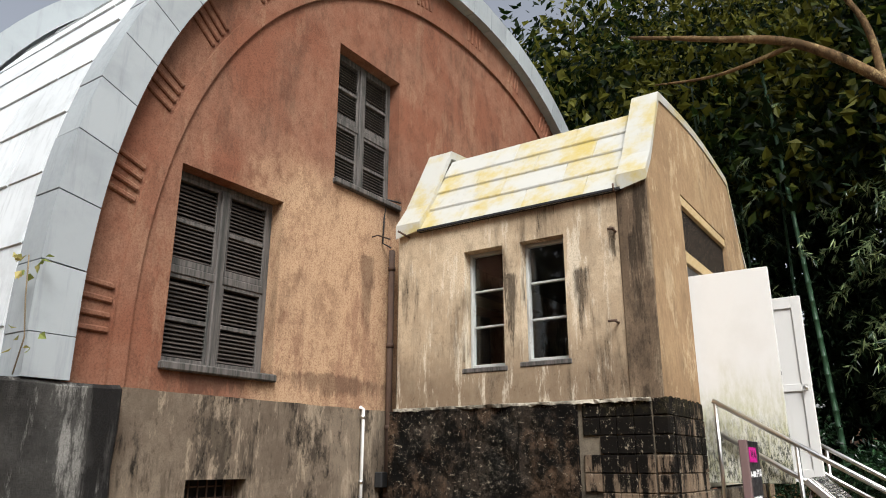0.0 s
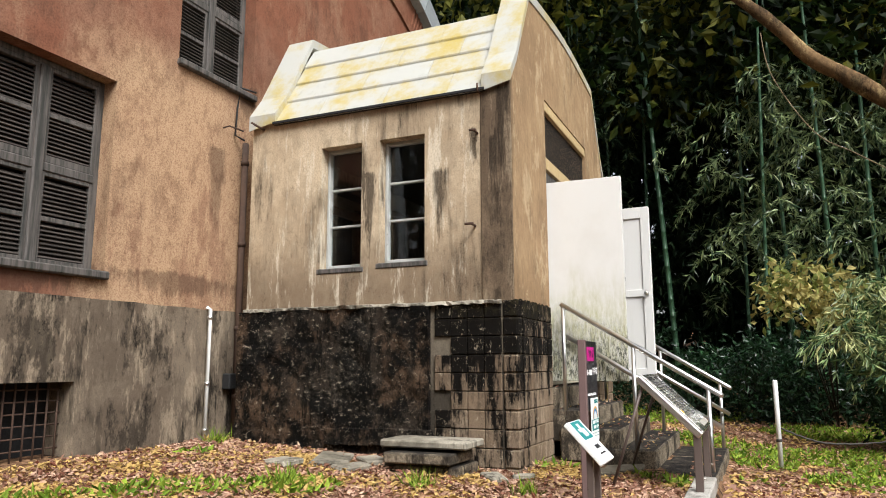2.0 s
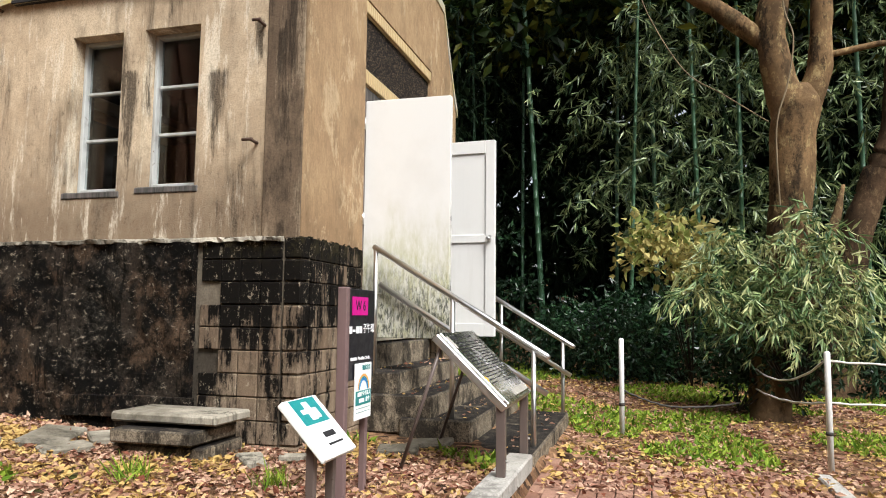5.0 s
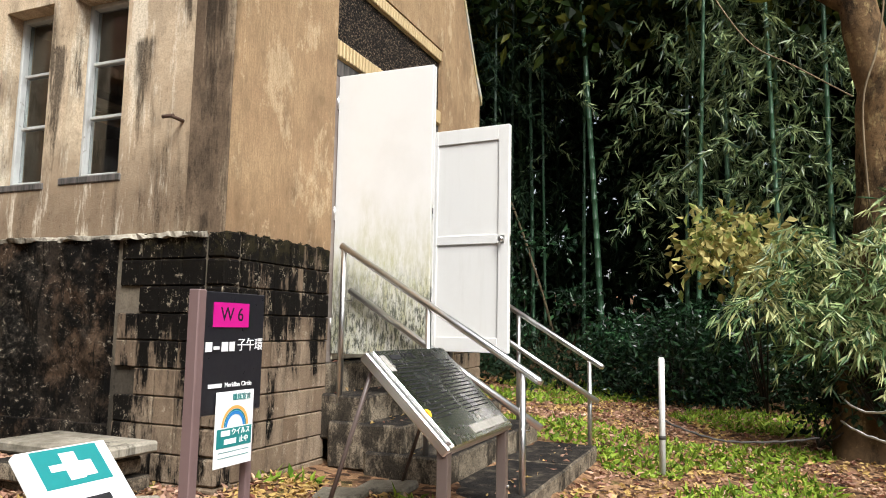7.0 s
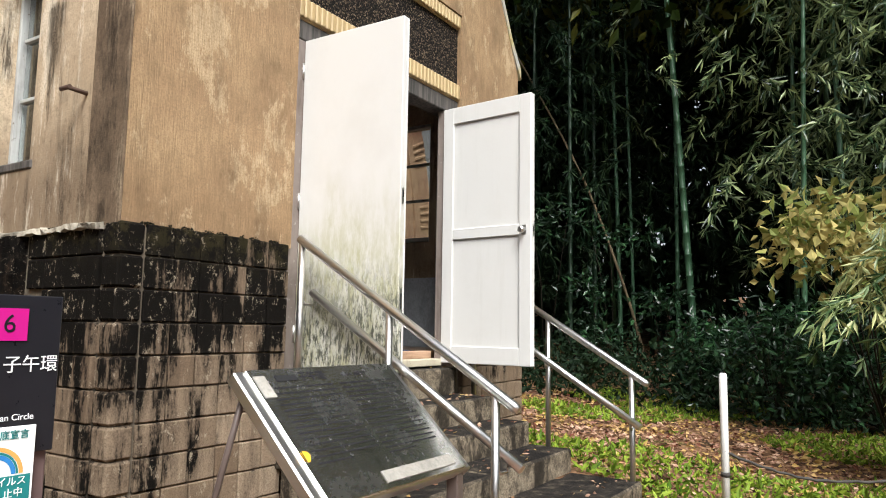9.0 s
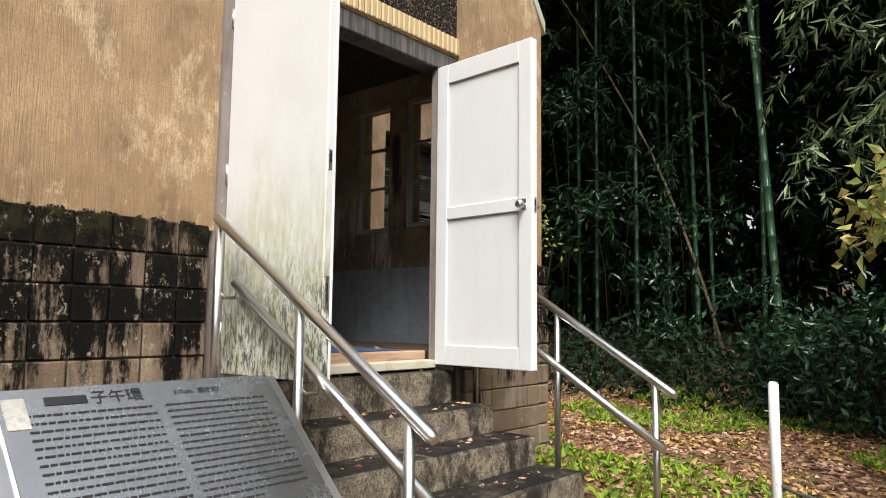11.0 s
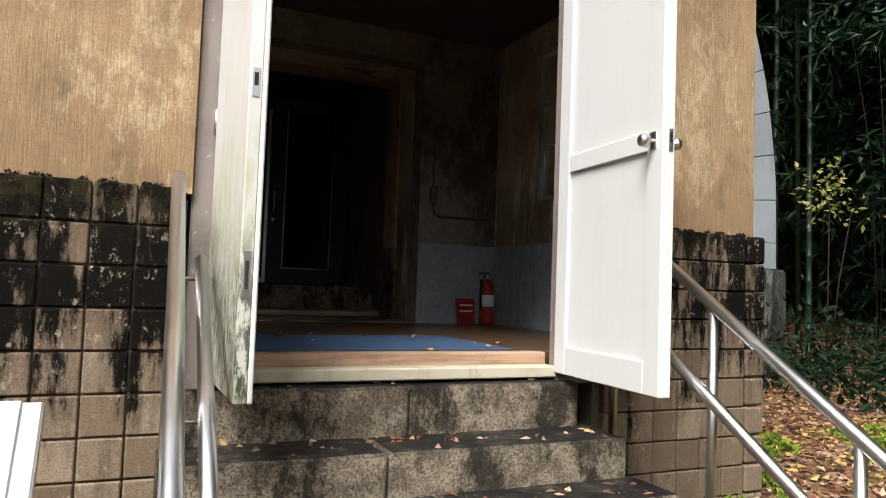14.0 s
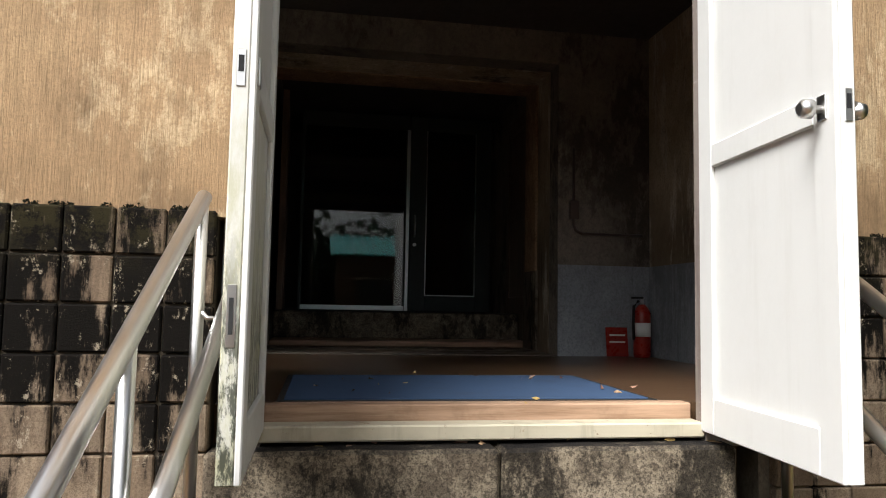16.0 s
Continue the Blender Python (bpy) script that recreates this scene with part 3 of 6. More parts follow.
# ---------------------------------------------------------------- main hall with the vaulted end wall
CX, SPRING = 2.03, 1.9
FACE = 3.22


def arch(a, b, x, n=2.15):
    d = min(1.0, abs(x - CX) / a)
    return SPRING + b * (1 - d ** n) ** (1 / n)


def arch_point(a, b, deg, n=2.15):
    """On the arch by its parameter, 0 at the left springing, 180 at the right."""
    c, s = math.cos(radians(deg)), math.sin(radians(deg))
    return CX - a * math.copysign(abs(c) ** (2 / n), c), SPRING + b * abs(s) ** (2 / n)


BIG_WINDOWS = [(-2.64, -1.45, 1.69, 3.46), (-0.74, 0.40, 3.92, 5.67), (2.90, 4.04, 3.92, 5.70), (5.50, 6.69, 1.69, 3.46)]
DOORWAY = (0.95, 3.14, 0.85, 3.05)
bm = bmesh.new()
wall_slab(bm, lambda s, d, z: (s, FACE + d, z), CX - 5.5, CX + 5.5, lambda s: 1.50, lambda s: max(1.6, arch(5.5, 5.75, s)), 0.30, BIG_WINDOWS + [DOORWAY], 0.12)
solid("wall_hall_end", bm, M_RED, "terracotta rendered end wall of the vaulted hall, rain-streaked", "wall")

bm = bmesh.new()
wall_slab(bm, lambda s, d, z: (s, FACE - 0.03 + d, z), CX - 5.1, CX + 5.1, lambda s: -0.2, lambda s: 1.50 + 0.012 * noise.noise((s * 3, 0, 0)), 0.36, [(-2.31, -1.68, 0.16, 0.82), (0.95, 3.14, 0.85, 1.6)], 0.15)
solid("wall_hall_base", bm, M_BASE, "rough-cast concrete base of the hall, black with rain streaks", "wall")

# buttress foot under each springing of the arch
for name, xa, xb in (("wall_buttress_1", CX - 6.0, CX - 5.05), ("wall_buttress_2", CX + 5.05, CX + 6.0)):
    bm = boxed((xa, FACE - 0.16, -0.3), (xb, FACE + 0.6, 1.50), 0.03)
    bmesh.ops.subdivide_edges(bm, edges=bm.edges, cuts=5, use_grid_fill=True)
    for v in bm.verts:
        v.co += 0.02 * Vector((noise.noise(v.co * 3), noise.noise(v.co * 3 + Vector((5, 0, 0))), noise.noise(v.co * 3 + Vector((0, 7, 0)))))
    solid(name, bm, M_BUTTRESS, "blackened concrete buttress with a chipped upper corner", "wall")


def arch_ring(bm, inner, outer, y0, y1, a0=-6.0, a1=186.0, steps=96):
    """A ring between two arches, from the front plane y0 to y1."""
    rows = []
    for k in range(steps + 1):
        deg = a0 + (a1 - a0) * k / steps
        ring = []
        for (a, b), y in ((inner, y0), (outer, y0), (outer, y1), (inner, y1)):
            if deg < 0:
                x, z = CX - a, SPRING + deg / 6.0 * 0.4
            elif deg > 180:
                x, z = CX + a, SPRING - (deg - 180) / 6.0 * 0.4
            else:
                x, z = arch_point(a, b, deg)
            ring.append(bm.verts.new((x, y, z)))
        rows.append(ring)
    for q, s in zip(rows, rows[1:]):
        for k in range(4):
            bm.faces.new((q[k], q[(k + 1) % 4], s[(k + 1) % 4], s[k]))
    bm.faces.new(rows[0])
    bm.faces.new(rows[-1][::-1])
    return bm


trim = solid("trim_arch_rib", arch_ring(bmesh.new(), (4.98, 5.12), (5.12, 5.27), FACE - 0.035, FACE + 0.02), M_RED, "terracotta moulded rib following the arch", "trim")
# groups of four ridges across the ring
for deg in (1.5, 12, 22, 32, 43, 54, 66, 79, 92, 105, 118, 130, 142, 152, 162, 172):
    bm = bmesh.new()
    for k in range(4):
        d = deg + (k - 1.5) * 1.05
        xa, za = arch_point(5.15, 5.30, d)
        xb, zb = arch_point(5.46, 5.70, d)
        p, q = Vector((xa, FACE, za)), Vector((xb, FACE, zb))
        way = (q - p).normalized()
        m = Matrix.Translation((p + q) / 2) @ Matrix(((way.x, 0, -way.z), (0, 1, 0), (way.z, 0, way.x))).to_4x4()
        placed_box(bm, m, ((q - p).length, 0.05, 0.05), 0.012)
    part("ridge_group", bm, M_RED, trim)

# metal band on the verge: a sheet for each length
verge = thing("verge_flashing", (CX - 5.6, FACE, 1.5), "grey sheet-metal verge flashing in short lengths on the arch", "flashing", kind="structure")
for k in range(42):
    a0 = -6 + 192 * k / 42
    a1 = -6 + 192 * (k + 1) / 42 - 0.1
    part("flashing_sheet", arch_ring(bmesh.new(), (5.47, 5.71), (5.80 + 0.004 * (k % 2), 6.10 + 0.004 * (k % 2)), FACE - 0.16, FACE + 0.16, a0, a1, 3), M_BAND, verge)

# vault roof: lapped sheets, in two sections, the far one a little higher
SHEETS = {}


def vault(name, a, b, y0, y1, course, length, material):
    shell = bmesh.new()
    arch_ring(shell, (a - 0.25, b - 0.25), (a - 0.02, b - 0.02), y0, y1, -6, 186, 64)
    roof = solid(name, shell, material, "pale sheet-metal barrel vault roof, weathered, in lapped courses", "roof")
    rng = random.Random(3)
    angles = np.arange(-5.5, 100.0, course)
    for i, d in enumerate(angles):
        y = y0 - (i % 2) * length * 0.5
        while y < y1:
            ya, yb = max(y0, y), min(y1, y + length - 0.012)
            if yb - ya > 0.1:
                pts = []
                for deg, lift in ((d, 0.020), (d + course * 1.02, 0.004)):
                    if deg < 0:
                        x, z = CX - a - lift, SPRING + deg / 6 * 0.4
                    else:
                        x, z = arch_point(a + lift, b + lift, deg)
                    pts.append((x, z))
                bm = bmesh.new()
                off = rng.uniform(-0.006, 0.006)
                (xa, za), (xb, zb) = pts
                n = Vector((za - zb, 0, xb - xa)).normalized() * -1
                outer = [Vector((xa + off, ya, za)), Vector((xa + off, yb, za)), Vector((xb, yb, zb)), Vector((xb, ya, zb))]
                vo = [bm.verts.new(p) for p in outer]
                vi = [bm.verts.new(p + Vector((0.02, 0, -0.012))) for p in outer]
                bm.faces.new(vo)
                for k in range(4):
                    bm.faces.new((vo[k], vi[k], vi[(k + 1) % 4], vo[(k + 1) % 4]))
                part("roof_sheet", bm, material, roof)
            y += length
    return roof


vault("roof_vault_near", 5.80, 6.10, FACE + 0.165, 6.2, 5.0, 1.05, M_ZINC)
solid("trim_vault_rib", arch_ring(bmesh.new(), (5.85, 6.15), (6.10, 6.40), 6.2, 6.42), M_BAND, "standing sheet-metal ridge between the roof sections", "trim")
vault("roof_vault_far", 6.02, 6.32, 6.42, 11.0, 6.0, 1.15, M_ZINC)
bm = bmesh.new()
wall_slab(bm, lambda s, d, z: (s, 11.0 + d, z), CX - 5.9, CX + 5.9, lambda s: -0.2, lambda s: max(1.6, arch(5.9, 6.2, s)), 0.25, [], 0.3)
solid("wall_hall_back", bm, M_RED, "plain rear wall of the hall", "wall")
for name, x in (("wall_hall_side_1", CX - 5.95), ("wall_hall_side_2", CX + 5.65)):
    solid(name, boxed((x, FACE + 0.62, -0.3), (x + 0.3, 11.0, 1.5)), M_BASE, "low concrete side wall below the vault", "wall")


def shuttered_window(name, hole, label):
    """Two by two louvred shutters in a deep reveal."""
    x0, x1, z0, z1 = hole
    y = FACE + 0.17
    win = thing(name, ((x0 + x1) / 2, y, z0), label, "window", kind="structure")
    w = 0.055
    fr = bmesh.new()
    for a, b in (((x0, z0 + 0.05), (x0 + w, z1)), ((x1 - w, z0 + 0.05), (x1, z1)), ((x0 + w, z1 - w), (x1 - w, z1))):
        box(fr, (a[0], y - 0.02, a[1]), (b[0], y + 0.08, b[1]), 0.006)
    part("window_frame", fr, M_SASH, win)
    part("window_sill", boxed((x0 - 0.02, FACE - 0.06, z0 - 0.02), (x1 + 0.02, y + 0.08, z0 + 0.05), 0.012), M_SASH, win, "weathered grey wooden sill")
    # black sheet painted as the darkness behind the slats
    part("dark_backing", boxed((x0, y + 0.085, z0), (x1, y + 0.10, z1)), M_INK, win)
    mx, mz = (x0 + x1) / 2, (z0 + z1) / 2 - 0.02
    part("mullion", boxed((mx - 0.045, y - 0.05, z0 + 0.05), (mx + 0.045, y + 0.05, z1 - w), 0.01), M_SASH, win)
    part("transom", boxed((x0 + w, y - 0.035, mz - 0.04), (x1 - w, y + 0.045, mz + 0.04), 0.01), M_SASH, win)
    for xa, xb in ((x0 + w, mx - 0.045), (mx + 0.045, x1 - w)):
        for za, zb in ((z0 + 0.05, mz - 0.04), (mz + 0.04, z1 - w)):
            fr = bmesh.new()
            s = 0.035
            for p, q in (((xa, za), (xa + s, zb)), ((xb - s, za), (xb, zb)), ((xa + s, za), (xb - s, za + 0.06)), ((xa + s, zb - s), (xb - s, zb)), ((xa + s, (za + zb) / 2 - 0.02), (xb - s, (za + zb) / 2 + 0.02))):
                box(fr, (p[0], y - 0.025, p[1]), (q[0], y + 0.03, q[1]), 0.004)
            shutter = part("shutter", fr, M_SASH, win, "grey weathered wooden louvred shutter")
            slat = mesh_of("slat", placed_box(bmesh.new(), Matrix.Identity(4), (xb - xa - 2 * s, 0.052, 0.010), 0.002), M_SLAT)
            z = za + 0.085
            while z < zb - 0.05:
                if abs(z - (za + zb) / 2) > 0.03:
                    piece("slat", slat, Matrix.Translation(((xa + xb) / 2, y + 0.005, z)) @ pose(0, 0, 0, 42, 0, random.uniform(-0.4, 0.4)), shutter)
                z += 0.036


random.seed(4)
shuttered_window("window_1", BIG_WINDOWS[0], "closed grey wooden louvred shutters in a deep terracotta reveal")
shuttered_window("window_2", BIG_WINDOWS[1], "closed upper louvred shutters, dark and weathered, in a reveal")
shuttered_window("window_3", BIG_WINDOWS[2], "closed upper louvred shutters half hidden by the porch roof")
shuttered_window("window_4", BIG_WINDOWS[3], "closed grey wooden louvred shutters in a deep terracotta reveal")

# grated cellar opening in the base wall
grate = thing("cellar_grate", (-2.0, FACE, 0.16), "rusty iron grid in a cellar opening of the base wall", "grate")
for k in range(7):
    x = -2.27 + k * 0.092
    part("bar", tubed([(x, FACE + 0.10, 0.14), (x, FACE + 0.10, 0.84)], 0.008, 6), M_RUST, grate)
for k in range(7):
    z = 0.21 + k * 0.092
    part("cross_bar", tubed([(-2.33, FACE + 0.115, z), (-1.66, FACE + 0.115, z)], 0.007, 6), M_RUST, grate)
# black sheet in place of the unlit cellar behind the bars
part("dark_backing", boxed((-2.33, FACE + 0.28, 0.12), (-1.66, FACE + 0.30, 0.86)), M_INK, grate)

# ---------------------------------------------------------------- porch
PW, PD, PLINTH, EAVE = 4.09, 2.86, 1.50, 3.48
PEAKX, PEAKZ = 0.60, 4.57


def gable_top(x):
    x = min(max(x, 0.0), PW)
    d = min(x, PW - x)
    if d < PEAKX:
        return EAVE + (PEAKZ - EAVE) * d / PEAKX
    return PEAKZ + 0.10 * math.sin(math.pi * (d - PEAKX) / (PW - 2 * PEAKX))


SIDE_HOLES = [(0.86, 1.34, 1.88, 3.09), (1.535, 2.0, 1.86, 3.09)]
wall_t = 0.22
bm = bmesh.new()
wall_slab(bm, lambda s, d, z: (d, s, z), wall_t + 0.001, PD, lambda s: PLINTH - 0.02, lambda s: EAVE - 0.02, wall_t, SIDE_HOLES, 0.4)
solid("wall_porch_side", bm, M_OCHRE, "ochre rendered porch side wall with black rain stains", "wall")
bm = bmesh.new()
wall_slab(bm, lambda s, d, z: (PW - wall_t + d, s, z), wall_t + 0.001, PD, lambda s: PLINTH - 0.02, lambda s: EAVE - 0.02, wall_t, SIDE_HOLES, 0.4)
solid("wall_porch_far_side", bm, M_OCHRE, "ochre rendered porch side wall towards the bamboo", "wall")
bm = bmesh.new()
wall_slab(bm, lambda s, d, z: (s, d, z), 0.0, PW, lambda s: PLINTH - 0.02, gable_top, wall_t, [(1.10, 3.03, 0.5, 3.68)], 0.1)
solid("wall_porch_front", bm, M_FRONT, "combed ochre render on the gabled porch front, stained", "wall")
# pilaster strip at the corner of the side wall
solid("trim_corner_strip", boxed((-0.012, 0.006, PLINTH - 0.02), (0.05, 0.30, EAVE), 0.006), M_STRIP, "flat rendered strip at the porch corner, black-stained", "trim")
bm = bmesh.new()
wall_slab(bm, lambda s, d, z: (s, PD - 0.22 + d, z), 0.22, PW - 0.22, lambda s: 0.60, lambda s: min(gable_top(s), 4.55), 0.2, [DOORWAY], 0.1)
solid("wall_porch_back", bm, M_PLASTER, "stained plaster wall at the back of the porch", "wall")
bm = boxed((0.45, PD, 0.2), (0.93, FACE + 0.02, 3.6))
box(bm, (3.16, PD, 0.2), (PW - 0.45, FACE + 0.02, 3.6))
box(bm, (0.93, PD, 3.06), (3.16, FACE + 0.02, 3.6))
solid("wall_porch_neck", bm, M_OCHRE, "narrow rendered link between porch and hall", "wall")

# lower walls of the porch
bm = bmesh.new()
wall_slab(bm, lambda s, d, z: (-0.05 + d, s, z), 0.80, PD + 0.06, lambda s: -0.2, lambda s: PLINTH - 0.03, 0.27, [], 0.12)
bmesh.ops.subdivide_edges(bm, edges=[e for e in bm.edges if e.calc_length() > 0.3], cuts=15, use_grid_fill=True)
for v in bm.verts:
    if v.co.x < 0.0:
        course = abs(((v.co.z / 0.2 + 0.15 * noise.noise(v.co * 2)) % 1.0) - 0.5)
        v.co.x += 0.03 * noise.noise(v.co * 4.0) + 0.03 * noise.noise(v.co * 11.0) + (0.012 if course > 0.42 else 0.0)
solid("wall_porch_base", bm, M_BLACK, "blackened rubble base wall of the porch, pitted and mossy", "wall")
solid("wall_porch_base_core", box(boxed((0.0, -0.006, -0.3), (1.06, 0.20, PLINTH - 0.02)), (0.0, 0.20, -0.3), (0.21, 0.80, PLINTH - 0.02)), M_JOINT, "mortar core behind the facing blocks", "wall")
solid("wall_porch_base_far", box(boxed((3.03, 0.02, -0.3), (PW - 0.01, 0.20, PLINTH - 0.02)), (PW - 0.215, 0.20, -0.3), (PW - 0.01, PD, PLINTH - 0.02)), M_JOINT, "mortar core behind the facing blocks", "wall")
bm = boxed((-0.055, 0.12, PLINTH - 0.035), (0.01, PD, PLINTH + 0.004))
bmesh.ops.subdivide_edges(bm, edges=[e for e in bm.edges if e.calc_length() > 1.0], cuts=110)
for v in bm.verts:
    if v.co.x < 0.0:
        v.co.x += 0.025 * noise.noise(v.co * 7.0) + 0.02 * noise.noise(v.co * 23.0)
        v.co.z += 0.014 * noise.noise(v.co * 9.0) + 0.012 * noise.noise(v.co * 31.0) - (0.014 if v.co.z > PLINTH - 0.01 else 0.0)
solid("trim_porch_coping", bm, M_COPING, "broken pale mortar coping on the base wall", "trim")

# threshold, floor and ceiling of the porch
solid("floor_porch", boxed((0.22, 0.16, 0.60), (PW - 0.22, FACE - 0.02, 0.845)), M_INFLOOR, "brown varnished floor of the porch", "floor")
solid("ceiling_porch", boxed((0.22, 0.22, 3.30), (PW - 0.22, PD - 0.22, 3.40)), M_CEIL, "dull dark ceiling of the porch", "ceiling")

bm = bmesh.new()
wall_slab(bm, lambda s, d, z: (0.22 + d, s, z), 0.22, PD - 0.22, lambda s: 0.845, lambda s: 1.52, 0.012, [], 1.0)
solid("trim_dado_1", bm, M_DADO, "grey-blue painted dado", "trim")
bm = bmesh.new()
wall_slab(bm, lambda s, d, z: (PW - 0.232 + d, s, z), 0.22, PD - 0.22, lambda s: 0.845, lambda s: 1.52, 0.012, [], 1.0)
solid("trim_dado_2", bm, M_DADO, "grey-blue painted dado", "trim")
solid("trim_dado_3", boxed((3.14, PD - 0.232, 0.845), (PW - 0.232, PD - 0.22, 1.52)), M_DADO, "grey-blue painted dado on the pier", "trim")
solid("trim_dado_4", boxed((0.232, PD - 0.232, 0.845), (0.95, PD - 0.22, 1.52)), M_DADO, "grey-blue painted dado on the pier", "trim")

# porch roof: parapets at both ends, lapped sheets between
for name, y0, y1, lift in (("parapet_front", 0.0, 0.27, 0.03), ("parapet_back", PD - 0.30, PD + 0.02, 0.0)):
    bm = bmesh.new()
    xs = [0.0, 0.14, 0.28, 0.42, PEAKX] + [PEAKX + (PW - 2 * PEAKX) * k / 8 for k in range(1, 9)] + [PW - 0.42, PW - 0.28, PW - 0.14, PW]
    rows = []
    for x in xs:
        sx = -0.05 if x == 0 else 0.05 if x == PW else 0.0
        zt = gable_top(x) + 0.05 + lift
        rows.append([bm.verts.new(p) for p in ((x + sx, y0 - 0.012, zt - 0.10), (x + sx, y0 - 0.012, zt), (x + sx, y1, zt), (x + sx, y1, zt - 0.16))])
    for q, s in zip(rows, rows[1:]):
        for k in range(4):
            bm.faces.new((q[k], q[(k + 1) % 4], s[(k + 1) % 4], s[k]))
    bm.faces.new(rows[0])
    bm.faces.new(rows[-1][::-1])
    solid("roof_" + name, bm, M_LICHEN, "sheet-metal capped raking parapet, lichen-stained", "roof")

roof = thing("roof_porch", (PW / 2, PD / 2, EAVE), "porch roof of pale sheets with yellow lichen", "roof", kind="structure")
core = bmesh.new()
y0, y1 = 0.26, PD - 0.29
prof = [(0.02, EAVE - 0.06), (PEAKX + 0.06, PEAKZ - 0.12), (PW - PEAKX - 0.06, PEAKZ - 0.12), (PW - 0.02, EAVE - 0.06)]
ra = [core.verts.new((x, y0, z)) for x, z in prof]
rb = [core.verts.new((x, y1, z)) for x, z in prof]
core.faces.new(ra)
core.faces.new(rb[::-1])
for k in range(4):
    core.faces.new((ra[k], ra[(k + 1) % 4], rb[(k + 1) % 4], rb[k]))
part("roof_core", core, M_LICHEN, roof)
rise = Vector((PEAKX + 0.05, 0, PEAKZ - 0.12 - EAVE + 0.06))
long = rise.length
way = rise.normalized()
for side in (0, 1):
    for r in range(4):
        cols = [y0, 0.9, 1.62, y1] if r % 2 else [y0, 0.62, 1.30, 2.02, y1]
        for ya, yb in zip(cols, cols[1:]):
            a, b = long * r / 4, long * (r + 1) / 4 + 0.012
            pts = []
            for s, lift in ((a - (0.05 if r == 0 else 0), 0.028), (b, 0.010)):
                p = Vector((0.0, 0, EAVE - 0.03)) + way * s + Vector((-way.z, 0, way.x)) * lift
                pts.append((p.x if side == 0 else PW - p.x, p.z))
            bm = bmesh.new()
            top = [Vector((pts[0][0], ya + 0.002, pts[0][1])), Vector((pts[0][0], yb - 0.002, pts[0][1])), Vector((pts[1][0], yb - 0.002, pts[1][1])), Vector((pts[1][0], ya + 0.002, pts[1][1]))]
            vt = [bm.verts.new(p) for p in top]
            vb = [bm.verts.new(p - Vector((0, 0, 0.022))) for p in top]
            bm.faces.new(vt)
            bm.faces.new(vb[::-1])
            for k in range(4):
                bm.faces.new((vt[k], vb[k], vb[(k + 1) % 4], vt[(k + 1) % 4]))
            part("roof_sheet", bm, M_LICHEN, roof)
part("gutter_edge", boxed((-0.06, 0.24, EAVE - 0.075), (0.0, PD - 0.28, EAVE - 0.045), 0.004), M_INK, roof, "dark lead drip edge")

# decorated lintel over the doorway
lintel = thing("lintel_panel", (2.06, 0.03, 2.93), "dark pebbled lintel panel between two ribbed yellow bands", "lintel", kind="structure")
part("panel", boxed((1.10, 0.045, 3.07), (3.03, 0.20, 3.56)), M_STUCCO_DARK, lintel)
for z0, z1 in ((2.93, 3.07), (3.56, 3.68)):
    band = part("band", boxed((1.10, 0.03, z0), (3.03, 0.19, z1)), M_YELLOW, lintel, "ribbed yellow band")
    rib = mesh_of("rib", placed_box(bmesh.new(), Matrix.Identity(4), (0.043, 0.03, z1 - z0 - 0.012), 0.008), M_YELLOW)
    for k in range(39):
        piece("rib", rib, Matrix.Translation((1.127 + k * 0.0493, 0.02, (z0 + z1) / 2)), band)

# door frame and the two open leaves
doorway = thing("door_frame", (2.04, 0.08, 0.74), "weathered wooden door frame of the porch", "door frame", kind="structure")
part("jamb", boxed((1.102, 0.03, 0.70), (1.225, 0.19, 2.80), 0.008), M_JAMB, doorway)
part("jamb", boxed((2.822, 0.03, 0.70), (3.028, 0.10, 2.80), 0.008), M_JAMB, doorway)
part("head", boxed((1.102, 0.03, 2.80), (3.028, 0.19, 2.928), 0.008), M_SASH, doorway)
part("threshold", boxed((1.2, 0.02, 0.735), (2.82, 0.12, 0.79), 0.006), M_CREAM, doorway, "chipped cream-painted threshold")
part("floor_edge", boxed((1.2, 0.12, 0.78), (2.82, 0.20, 0.848), 0.006), M_SILL, doorway, "worn wooden floor edge")


